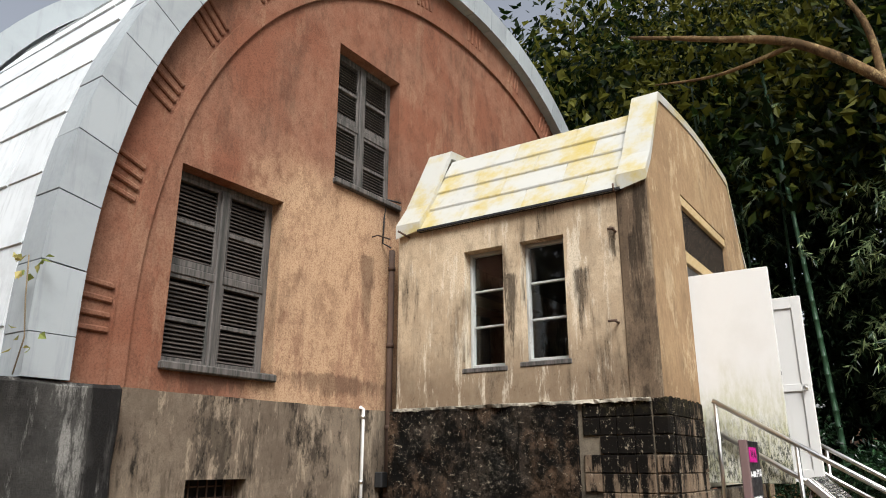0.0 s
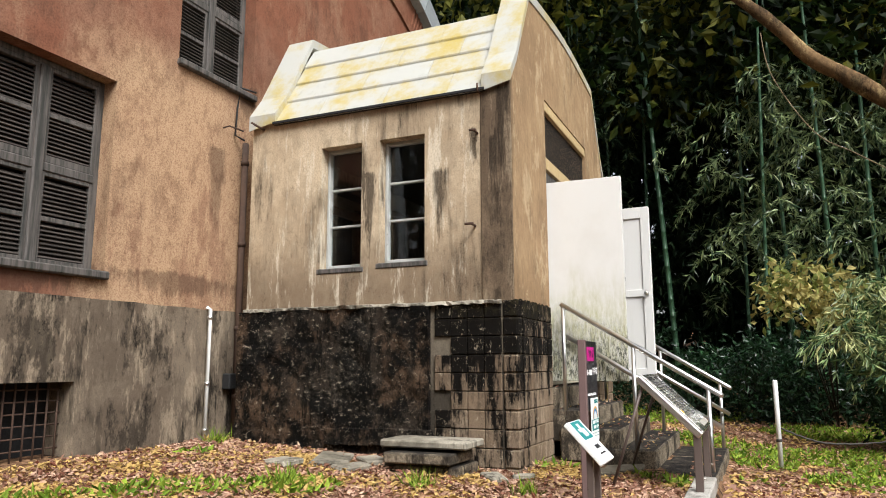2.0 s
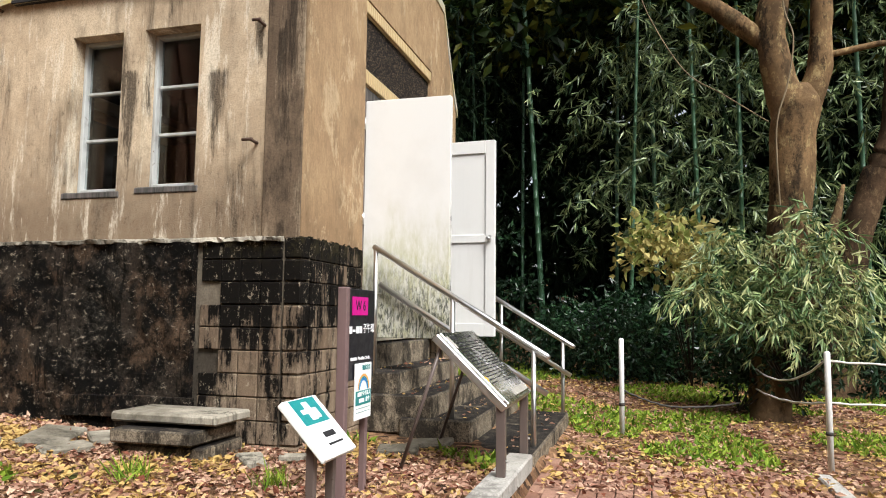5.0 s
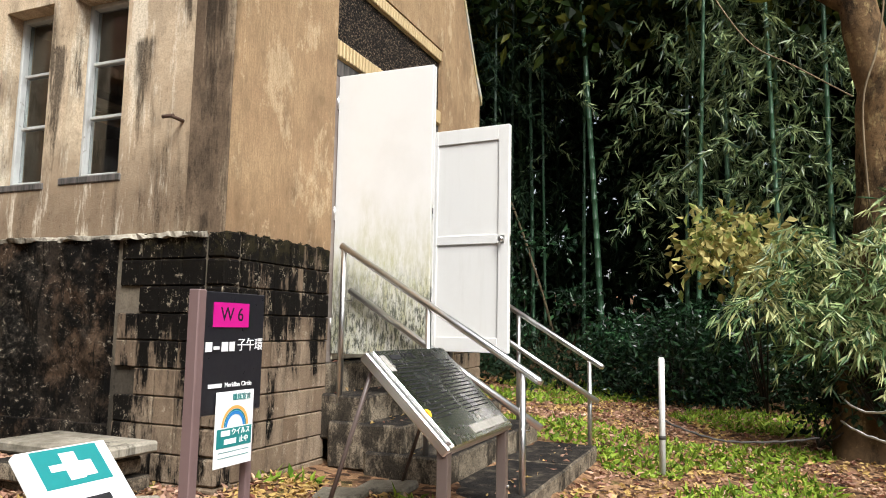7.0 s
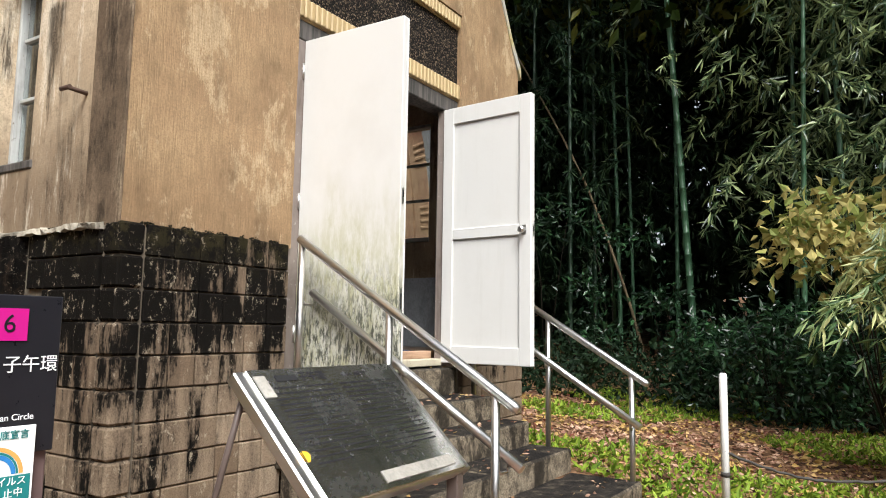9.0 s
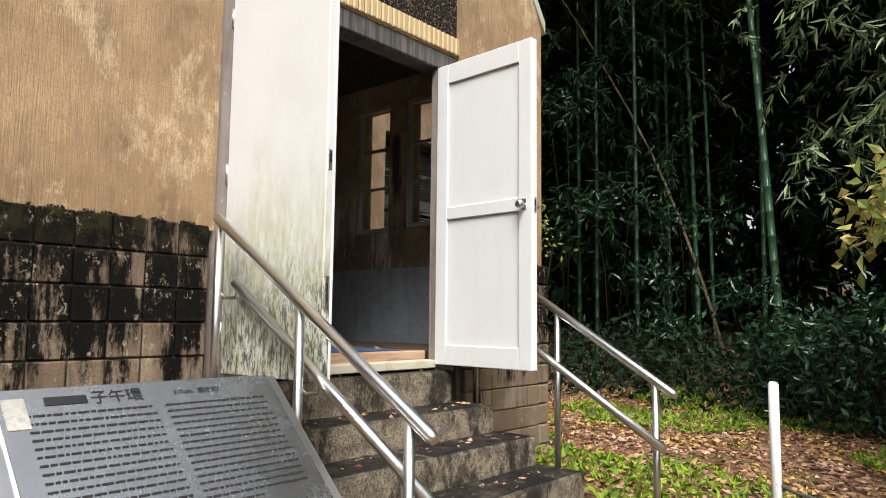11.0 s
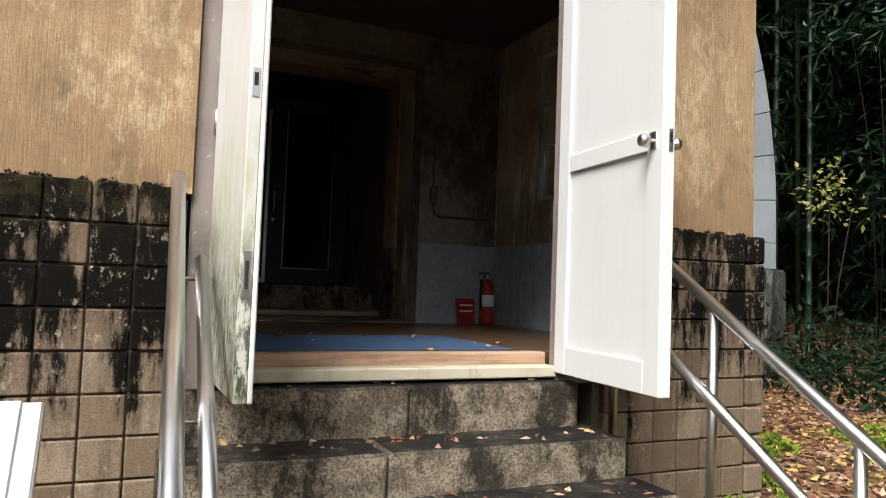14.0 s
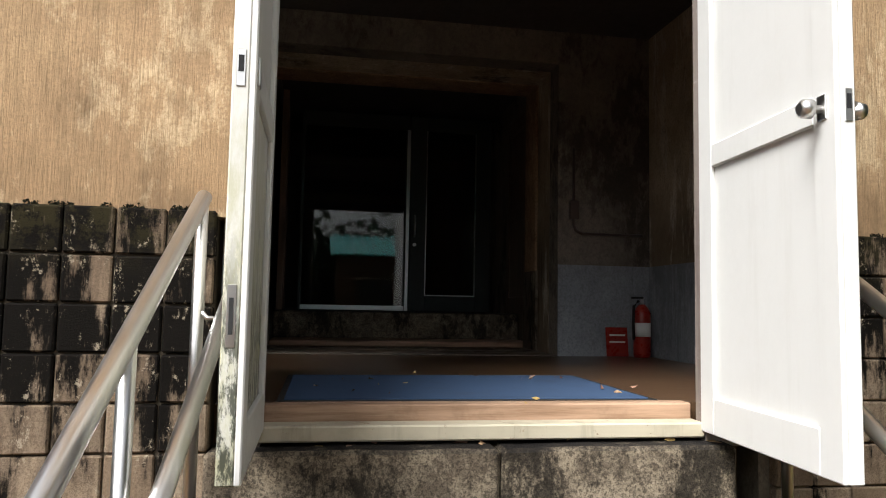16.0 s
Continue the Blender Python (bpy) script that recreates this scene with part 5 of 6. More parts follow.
# ---------------------------------------------------------------- kerb, slabs, posts, pipes
kerb = thing("path_kerb", (-0.5, -1.42, -0.1), "pale concrete kerb wall beside the paved path", "kerb", kind="structure")
x = -9.0
while x < 0.55:
    part("kerb_block", boxed((x + 0.004, -1.50, -0.45), (x + 0.59, -1.33, 0.03 - 0.012 * max(0, -x - 2)), 0.012), M_KERB, kerb)
    x += 0.6
slab = thing("stacked_slabs", (-0.4, 0.65, 0.1), "two flat grey stone slabs stacked beside the base wall", "slab")
for k, (z0, z1, g, sh) in enumerate(((0.06, 0.16, 0.0, 0.02), (0.175, 0.26, 0.03, -0.02), (0.285, 0.345, -0.06, 0.0))):
    bm = boxed((-0.62 - g + sh, 0.30 + g, z0), (-0.16 + sh, 0.94 - g, z1), 0.012)
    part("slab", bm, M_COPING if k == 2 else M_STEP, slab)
for x, y, w, l, a in ((-0.55, 1.45, 0.3, 0.45, 20), (-0.75, 1.15, 0.16, 0.28, -30), (-0.4, 1.15, 0.2, 0.3, 50), (-0.45, 0.05, 0.14, 0.22, 35), (-0.25, -0.12, 0.16, 0.12, 10), (-0.9, 1.7, 0.2, 0.3, 70), (0.3, -0.62, 0.3, 0.18, 8), (0.6, -0.75, 0.34, 0.2, -4)):
    bm = bmesh.new()
    placed_box(bm, pose(x, y, ground_height(x, y) + 0.025, random.uniform(-6, 6), random.uniform(-6, 6), a), (l, w, 0.05), 0.012)
    for v in bm.verts:
        v.co += 0.03 * Vector((noise.noise(v.co * 5), noise.noise(v.co * 5 + Vector((4, 0, 0))), 0))
    solid("stone_slab", bm, M_COPING, "loose broken stone slab lying among leaves", "slab", kind="", group="loose slabs")

for x, y, h in ((3.10, -2.02, 0.97), (2.38, -3.74, 1.0), (3.6, -5.3, 1.0), (5.2, -6.7, 0.92)):
    z = ground_height(x, y)
    p = thing("rope_post", (x, y, z), "white-painted slim fence post in the grass", "post", "rope fence posts")
    part("shaft", tubed([(x, y, z - 0.1), (x, y, z + h - 0.012), (x + 0.002, y, z + h)], [0.026, 0.026, 0.018], 12), M_PIPEWHITE, p)
    part("tie", tubed([(x, y, z + 0.30), (x, y, z + 0.33)], 0.030, 12), M_BLACKROPE, p)


def rope(points, sag, material, label):
    pts = []
    for a, b in zip(points, points[1:]):
        a, b = Vector(a), Vector(b)
        for k in range(14):
            t = k / 14
            p = a.lerp(b, t)
            p.z -= sag * 4 * t * (1 - t)
            pts.append(p + Vector((0, 0, 0.004 * math.sin(k * 2.1))))
    pts.append(Vector(points[-1]))
    bm = tubed(pts, [0.009 + 0.0025 * (k % 2) for k in range(len(pts))], 6)
    tagged(new("fence_rope", mesh_of("fence_rope", bm, material)), label, "rope", "fence ropes")


rope([(2.38, -3.72, 0.62), (3.6, -5.3, 0.56), (5.2, -6.7, 0.48)], 0.02, M_ROPE, "pale twisted rope strung between white posts")
rope([(2.38, -3.72, 0.27), (3.6, -5.3, 0.22), (5.2, -6.7, 0.16)], 0.03, M_ROPE, "pale twisted rope strung between white posts")
rope([(2.38, -3.72, 0.62), (4.9, -3.5, 0.40)], 0.16, M_ROPE, "pale twisted rope strung from a post to the tree")
rope([(2.38, -3.72, 0.27), (4.9, -3.5, 0.15)], 0.06, M_ROPE, "pale twisted rope strung from a post to the tree")
rope([(3.08, -2.02, 0.25), (3.6, -2.5, 0.04), (4.6, -3.3, 0.0)], 0.02, M_BLACKROPE, "slack dark rope trailing into the grass")

pipe = thing("drain_pipe", (-0.2, FACE - 0.06, 0.1), "thin white plastic pipe on the base wall", "pipe")
part("tube", tubed([(-0.20, FACE - 0.03, 1.52), (-0.20, FACE - 0.07, 1.50), (-0.20, FACE - 0.07, 0.12)], 0.02, 10), M_PIPEWHITE, pipe)
for z in (1.40, 0.75, 0.3):
    part("clip", tubed([(-0.20, FACE - 0.07, z), (-0.20, FACE - 0.07, z + 0.03)], 0.026, 10), M_STEEL, pipe)
pipe = thing("down_pipe", (0.20, FACE - 0.1, 0.2), "black iron downpipe in the angle beside the porch", "pipe")
part("tube", tubed([(0.22, FACE - 0.08, 3.35), (0.22, FACE - 0.08, 0.15)], 0.035, 10), M_RUST, pipe)
for z in (3.1, 2.2, 1.3, 0.6):
    part("collar", tubed([(0.22, FACE - 0.08, z), (0.22, FACE - 0.08, z + 0.05)], 0.043, 10), M_RUST, pipe)
part("junction_box", boxed((0.05, FACE - 0.14, 0.70), (0.16, FACE - 0.04, 0.86), 0.01), M_RUBBER, pipe)
pipe = thing("wall_cable", (0.0, FACE, 3.7), "black cable on iron brackets near the eave", "cable")
part("cable", tubed([(0.42, FACE - 0.03, 4.02), (0.15, FACE - 0.04, 3.98), (0.12, FACE - 0.03, 3.75), (0.10, FACE - 0.03, 3.42), (0.20, FACE - 0.08, 3.38)], 0.011, 6), M_RUBBER, pipe)
part("bracket", tubed([(-0.08, FACE - 0.02, 3.45), (-0.10, FACE - 0.12, 3.45), (0.1, FACE - 0.14, 3.45)], 0.009, 6), M_RUST, pipe)
for y, z, l in ((0.36, 2.165, 0.10), (0.33, 3.02, 0.07)):
    hook = thing("wall_hook", (0.0, y, z), "rusty iron hook stub in the porch wall", "hook")
    part("stem", tubed([(0.02, y, z), (-0.10, y, z + 0.005)], 0.012, 8), M_RUST, hook)
    part("tip", tubed([(-0.10, y + l * 0.6, z + 0.005), (-0.10, y - 0.02, z + 0.005)], 0.012, 8), M_RUST, hook)
bracket = thing("eave_bracket", (-0.03, 0.30, 3.44), "small rusty bracket under the porch eave", "bracket")
part("arm", tubed([(0.0, 0.30, 3.40), (-0.07, 0.30, 3.40), (-0.07, 0.30, 3.47)], 0.010, 6), M_RUST, bracket)
bracket = thing("eave_bracket", (-0.03, 2.75, 3.40), "small rusty bracket under the porch eave", "bracket")
part("arm", tubed([(0.0, 2.72, 3.38), (-0.10, 2.74, 3.40), (-0.11, 2.80, 3.44)], 0.012, 6), M_RUST, bracket)

# ---------------------------------------------------------------- trees and undergrowth
rng = np.random.default_rng(11)


def clump_leaves(centres, per, spread, length, width, droop, material, name):
    """Leaves gathered in hanging sprays about the centres."""
    n = len(centres) * per
    c = np.repeat(np.asarray(centres, float), per, axis=0)
    off = rng.normal(size=(n, 3)) * spread
    way = rng.normal(size=(n, 3)) * 0.6 + off * 1.2 / max(spread if np.isscalar(spread) else max(spread), 0.01) * 0.3 + np.array([0, 0, -droop])
    return leaf_mesh(name, c + off, way, length * rng.uniform(0.6, 1.25, n), width * rng.uniform(0.7, 1.3, n), material, 0.2, rng)


def spray_leaves(centres, length, width, material, name, reach=0.5, nodes=5, fan=5, droop=0.55):
    """Bamboo twigs that arch out from the centres and hang, with a fan of leaves at each node."""
    c = np.asarray(centres, float)
    n = len(c)
    a = rng.uniform(0, 2 * math.pi, n)
    out = np.stack([np.cos(a), np.sin(a), rng.uniform(-0.1, 0.35, n)], axis=1)
    size = reach * rng.uniform(0.6, 1.3, n)[:, None]
    places, ways = [], []
    for k in range(nodes):
        t = (k + 0.6) / nodes
        p = c + out * size * t - np.array([0, 0, 1.0]) * size * droop * 1.4 * t * t
        along = out - np.array([0, 0, 1.0]) * droop * 2.8 * t
        for _ in range(fan):
            places.append(p + rng.normal(size=(n, 3)) * 0.012)
            ways.append(along * 0.8 + rng.normal(size=(n, 3)) * 0.55 - np.array([0, 0, 0.25]))
    places, ways = np.concatenate(places), np.concatenate(ways)
    k = len(places)
    return leaf_mesh(name, places, ways, length * rng.uniform(0.55, 1.25, k), width * rng.uniform(0.7, 1.3, k), material, 0.2, rng)


def bamboo(x, y, lean, height, radius, foliage=(3.0, 7.0), sprays=34, per=26, leaf=M_BAMBOO):
    z = ground_height(x, y)
    th = thing("bamboo", (x, y, z), "tall green bamboo with drooping leaf sprays", "bamboo", "bamboo grove")
    base = Vector((x, y, z - 0.1))
    d = Vector((lean[0], lean[1], 1.0))
    pts, rad = [], []
    s = 0.0
    while s < height:
        k = 1 - 0.55 * s / height
        p = base + d * s + Vector((lean[0], lean[1], 0)) * s * s * 0.02
        for ds, f in ((0.0, 1.0), (0.012, 1.16), (0.026, 0.94)):
            pts.append(p + d * ds)
            rad.append(radius * k * f)
        s += 0.30 + 0.02 * s
    part("culm", tubed(pts, rad, 8), M_SHADECULM if leaf == M_SHADE else M_CULM, th)
    cs = []
    for _ in range(sprays):
        h = rng.uniform(*foliage)
        p = base + d * h
        a, r = rng.uniform(0, 6.28), rng.uniform(0.25, 1.2)
        cs.append((p.x + r * math.cos(a), p.y + r * math.sin(a), p.z - 0.25 * r))
    part("leaves", spray_leaves(cs, 0.21, 0.034, leaf, "leaves", 0.55, 5, max(4, per // 5)), leaf, th)


# a few culms stand clear before the thicket
bamboo(9.5, -0.40, (0.0, 0.05), 12.0, 0.062, (4.5, 9.0), 12)
bamboo(11.0, 1.30, (0.01, 0.02), 12.0, 0.045, (5.5, 9.0), 12)
bamboo(11.1, 1.08, (0.0, 0.015), 12.0, 0.035, (5.5, 9.0), 12)
bamboo(11.3, 0.35, (0.02, 0.0), 11.0, 0.045, (5.0, 9.0), 10)
bamboo(9.0, -2.5, (0.0, 0.01), 11.0, 0.045, (2.6, 7.5), 70, 26)
bamboo(8.2, -3.2, (-0.01, 0.02), 10.0, 0.045, (2.4, 7.0), 66, 26)
bamboo(8.8, -3.9, (0.0, 0.0), 10.0, 0.05, (2.4, 7.0), 60, 26)
bamboo(8.0, -2.0, (-0.02, -0.03), 9.0, 0.04, (2.8, 6.5), 72, 26)
bamboo(9.6, -5.0, (0.0, 0.02), 10.0, 0.05, (1.6, 7.0), 70, 30)
bamboo(7.9, -5.6, (0.0, 0.01), 10.0, 0.05, (2.0, 7.0), 70, 30)
bamboo(9.0, -7.0, (-0.02, 0.02), 10.0, 0.05, (1.0, 7.0), 30, 30)
# bamboo deeper in takes the leaf and culm colours with shade in them
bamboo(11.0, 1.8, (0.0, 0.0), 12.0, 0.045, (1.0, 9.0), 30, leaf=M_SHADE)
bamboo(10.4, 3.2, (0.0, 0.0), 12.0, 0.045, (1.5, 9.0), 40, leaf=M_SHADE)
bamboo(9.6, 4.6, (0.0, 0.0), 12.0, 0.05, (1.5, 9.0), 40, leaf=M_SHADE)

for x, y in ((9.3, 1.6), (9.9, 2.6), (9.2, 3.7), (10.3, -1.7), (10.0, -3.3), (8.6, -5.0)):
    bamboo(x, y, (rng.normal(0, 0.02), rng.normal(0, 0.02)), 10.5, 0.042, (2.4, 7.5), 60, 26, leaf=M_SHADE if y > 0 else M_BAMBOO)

# the thicket behind: culms and leaves past counting
bm = bmesh.new()
for _ in range(44):
    x, y = rng.uniform(10.5, 16), rng.uniform(-13, 12)
    if x < 12 and -1.5 < y < 1.2:
        continue
    z = ground_height(x, y)
    lx, ly = rng.normal(0, 0.03, 2)
    tube(bm, [(x, y, z - 0.2), (x + lx * 5, y + ly * 5, z + 5), (x + lx * 13, y + ly * 13, z + 11)], [0.045, 0.04, 0.02], 6)
# culms share the shade-darkened leaf colour
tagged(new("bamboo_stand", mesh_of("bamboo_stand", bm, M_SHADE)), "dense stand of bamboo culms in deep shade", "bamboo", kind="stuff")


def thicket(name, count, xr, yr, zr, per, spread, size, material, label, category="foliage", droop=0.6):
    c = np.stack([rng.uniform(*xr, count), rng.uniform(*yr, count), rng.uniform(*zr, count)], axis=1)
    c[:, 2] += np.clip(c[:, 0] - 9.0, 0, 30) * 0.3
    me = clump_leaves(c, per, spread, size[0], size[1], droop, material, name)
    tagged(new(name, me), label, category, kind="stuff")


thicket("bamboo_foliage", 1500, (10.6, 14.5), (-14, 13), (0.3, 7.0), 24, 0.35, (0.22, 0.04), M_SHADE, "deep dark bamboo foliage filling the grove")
thicket("tree_canopy", 3600, (7.8, 19.0), (-15, 14), (6.5, 12.0), 24, 0.5, (0.32, 0.17), M_CANOPY, "high green and yellowing tree canopy", droop=0.2)
thicket("back_canopy", 1500, (6.5, 17.0), (7, 14), (0.5, 12.0), 22, 0.5, (0.30, 0.15), M_CANOPY, "trees beyond the hall, green and yellowing", droop=0.2)
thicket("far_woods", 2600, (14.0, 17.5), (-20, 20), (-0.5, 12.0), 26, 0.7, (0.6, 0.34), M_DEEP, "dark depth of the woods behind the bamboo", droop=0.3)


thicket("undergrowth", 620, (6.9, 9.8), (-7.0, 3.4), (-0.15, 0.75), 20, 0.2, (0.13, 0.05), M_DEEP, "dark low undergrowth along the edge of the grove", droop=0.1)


def ring_woods():
    """Unseen woods added on the open sides to block low sky light and darken reflections."""
    c = []
    while len(c) < 2800:
        a, r = rng.uniform(2.2, 5.6), rng.uniform(17, 21)
        c.append((r * math.cos(a) + 1, r * math.sin(a) - 1, rng.uniform(-0.5, 15.0 if a < 3.4 else 3.6)))
    me = clump_leaves(c, 22, 0.7, 0.6, 0.34, 0.3, M_DEEP, "sky_block_woods")
    tagged(new("sky_block_woods", me), "unseen dark woods added to block low sky light", "foliage", kind="stuff")


ring_woods()


def green_roofed_house():
    """A low house across the clearing, which the inner glass door mirrors."""
    x0, x1, y, g = 2.0, 11.0, -15.0, -0.4
    house = thing("house", ((x0 + x1) / 2, y - 2, g), "low pale house with a turquoise standing-seam roof", "house")
    part("wall", boxed((x0, y - 4.5, g - 0.3), (x1, y, 3.05), 0.01), M_BROWNDOOR, house)
    bm = bmesh.new()
    tilt = math.degrees(math.atan2(0.95, 2.9))
    placed_box(bm, pose((x0 + x1) / 2, y - 0.9, 3.5, tilt * -1, 0, 0), (x1 - x0 + 0.6, 3.2, 0.08), 0.01)
    placed_box(bm, pose((x0 + x1) / 2, y - 3.8, 3.5, tilt, 0, 0), (x1 - x0 + 0.6, 3.2, 0.08), 0.01)
    roof = part("roof", bm, M_TURQUOISE, house, "turquoise standing-seam metal roof")
    seam = mesh_of("seam", placed_box(bmesh.new(), Matrix.Identity(4), (0.04, 3.2, 0.05)), M_PIPEWHITE)
    for k in range(24):
        piece("seam", seam, pose(x0 - 0.2 + k * 0.40, y - 0.9, 3.5, tilt * -1, 0, 0) @ Matrix.Translation((0, 0, 0.06)), roof)
    for k in range(4):
        x = x0 + 0.7 + k * 2.2
        win = part("window", box(boxed((x, y - 0.02, 1.0), (x + 1.4, y + 0.04, 1.08)), (x, y - 0.02, 2.12), (x + 1.4, y + 0.04, 2.2)), M_PIPEWHITE, house)
        part("pane", boxed((x, y - 0.01, 1.08), (x + 1.4, y + 0.015, 2.12)), M_RUBBER, win)


green_roofed_house()


def shrub(x, y, r, h, count, leaf, material, label, name="shrub", category="shrub", droop=0.1, off=0.0):
    z = ground_height(x, y)
    th = thing(name, (x, y, z), label, category, "undergrowth")
    st = bmesh.new()
    cs = []
    for _ in range(count):
        a, q, t = rng.uniform(0, 6.28), rng.uniform(0.2, 1) ** 0.6, rng.uniform(0.1, 1)
        w = math.sin(math.pi * min(0.95, 0.25 + 0.7 * t))
        cs.append((x + r * q * w * math.cos(a), y + r * q * w * math.sin(a), z + off + h * t))
    for p in cs[::5]:
        tube(st, [(x, y, z - 0.05), ((x + p[0]) / 2, (y + p[1]) / 2, z + (p[2] - z) * 0.6), p], [0.014, 0.009, 0.004], 5)
    part("branchwork", st, M_TWIG, th)
    part("leaves", clump_leaves(cs, 16, 0.13, leaf[0], leaf[1], droop, material, "leaves"), material, th)


for x, y, r, h, n in ((8.2, -1.0, 0.9, 1.2, 60), (7.3, -1.8, 0.8, 1.3, 70), (8.3, -2.6, 1.0, 1.5, 80), (9.4, 1.4, 0.9, 0.9, 40), (8.4, -4.8, 1.1, 1.7, 80), (7.6, -6.6, 1.1, 1.5, 80), (9.0, -8.5, 1.3, 2.0, 90)):
    # shrubs beyond y 0 get the leaf colour with shade painted in
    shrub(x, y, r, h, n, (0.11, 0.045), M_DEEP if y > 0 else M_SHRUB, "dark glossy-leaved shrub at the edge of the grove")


def ragged_bush(name, box_lo, box_hi, count, per, leaf, material, label, category, seed, droop, root, fans=False):
    """An uneven bush: sprays fill the box where a noise field lets them."""
    th = thing(name, root, label, category, "undergrowth")
    cs = []
    while len(cs) < count:
        p = Vector((rng.uniform(box_lo[0], box_hi[0]), rng.uniform(box_lo[1], box_hi[1]), rng.uniform(box_lo[2], box_hi[2])))
        q = [(p[k] - box_lo[k]) / (box_hi[k] - box_lo[k]) * 2 - 1 for k in range(3)]
        if sum(v * v for v in q) + 0.9 * noise.noise(p * 1.6 + Vector((seed, 0, 0))) < 0.75:
            cs.append(tuple(p))
    st = bmesh.new()
    for p in cs[::9]:
        mid = ((root[0] + p[0]) / 2 + 0.1, (root[1] + p[1]) / 2, root[2] + (p[2] - root[2]) * 0.65)
        tube(st, [root, mid, p], [0.012, 0.007, 0.003], 5)
    tagged(part("branchwork", st, M_TWIG, th), kind="stuff")
    me = spray_leaves(cs, leaf[0], leaf[1], material, "leaves", 0.38, 4, per // 4) if fans else clump_leaves(cs, per, 0.12, leaf[0], leaf[1], droop, material, "leaves")
    part("leaves", me, material, th)


ragged_bush("shrub", (5.2, -3.35, 1.45), (6.6, -1.85, 2.45), 62, 10, (0.15, 0.09), M_YELLOWLEAF, "broad-leaved shrub turning yellow", "shrub", 3.0, 0.15, (6.6, -2.9, 0.0))
ragged_bush("dwarf_bamboo", (4.15, -4.95, 0.3), (5.1, -2.65, 2.35), 300, 20, (0.175, 0.026), M_BAMBOO_PALE, "pale green dwarf bamboo hanging round the tree", "bamboo", 8.0, 0.45, (4.6, -3.9, 0.0), True)
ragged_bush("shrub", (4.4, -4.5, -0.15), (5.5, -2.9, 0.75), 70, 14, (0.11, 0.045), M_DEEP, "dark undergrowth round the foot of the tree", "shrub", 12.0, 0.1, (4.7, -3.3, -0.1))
ragged_bush("shrub", (6.6, -4.2, 0.0), (8.0, -1.4, 1.6), 150, 15, (0.12, 0.05), M_SHRUB, "dark glossy undergrowth below the yellow shrub", "shrub", 15.0, 0.1, (7.3, -2.8, 0.0))
ragged_bush("shrub", (7.4, -1.5, 0.1), (8.4, -0.1, 1.25), 46, 14, (0.12, 0.05), M_SHRUB, "green undergrowth at the foot of the bamboo", "shrub", 21.0, 0.1, (7.9, -0.8, 0.0))
for seed, (yc, zc, half) in enumerate(((1.9, 2.85, 0.75), (1.05, 1.70, 0.6), (1.1, 0.95, 0.45), (2.7, 4.6, 0.9), (0.7, 2.5, 0.6), (-0.1, 1.5, 0.5))):
    ragged_bush("understorey_branch", (8.6, yc - half, zc - 0.13), (9.6, yc + half, zc + 0.13), 16, 12, (0.13, 0.055), M_SHRUB, "level spray of dark evergreen leaves in the shade", "branch", 31.0 + seed, 0.05, (9.6, yc + 0.3, 0.1))
shrub(8.3, 2.75, 0.28, 0.5, 9, (0.09, 0.045), M_YELLOWLEAF, "few yellow leaves on a sapling behind the porch", name="sapling", category="sapling", off=1.9)


def limb_through(points, radii, sides=14):
    """A limb smoothed through its points, knobbly along its length."""
    pts = [Vector(p) for p in points]
    out, rad = [], []
    for k in range(len(pts) - 1):
        p0, p1, p2, p3 = pts[max(k - 1, 0)], pts[k], pts[k + 1], pts[min(k + 2, len(pts) - 1)]
        for m in range(6):
            t = m / 6
            q = 0.5 * (2 * p1 + (p2 - p0) * t + (2 * p0 - 5 * p1 + 4 * p2 - p3) * t * t + (3 * p1 - p0 - 3 * p2 + p3) * t ** 3)
            r = radii[k] + (radii[k + 1] - radii[k]) * t
            out.append(q + 0.12 * r * noise.noise_vector(q * 2.3))
            rad.append(r * (1 + 0.13 * noise.noise(q * 2.6)))
    out.append(pts[-1])
    rad.append(radii[-1])
    bm = tubed(out, rad, sides)
    for v in bm.verts:
        v.co += 0.018 * min(1.0, radii[0] * 4) * noise.noise_vector(v.co * 6.0)
    return bm


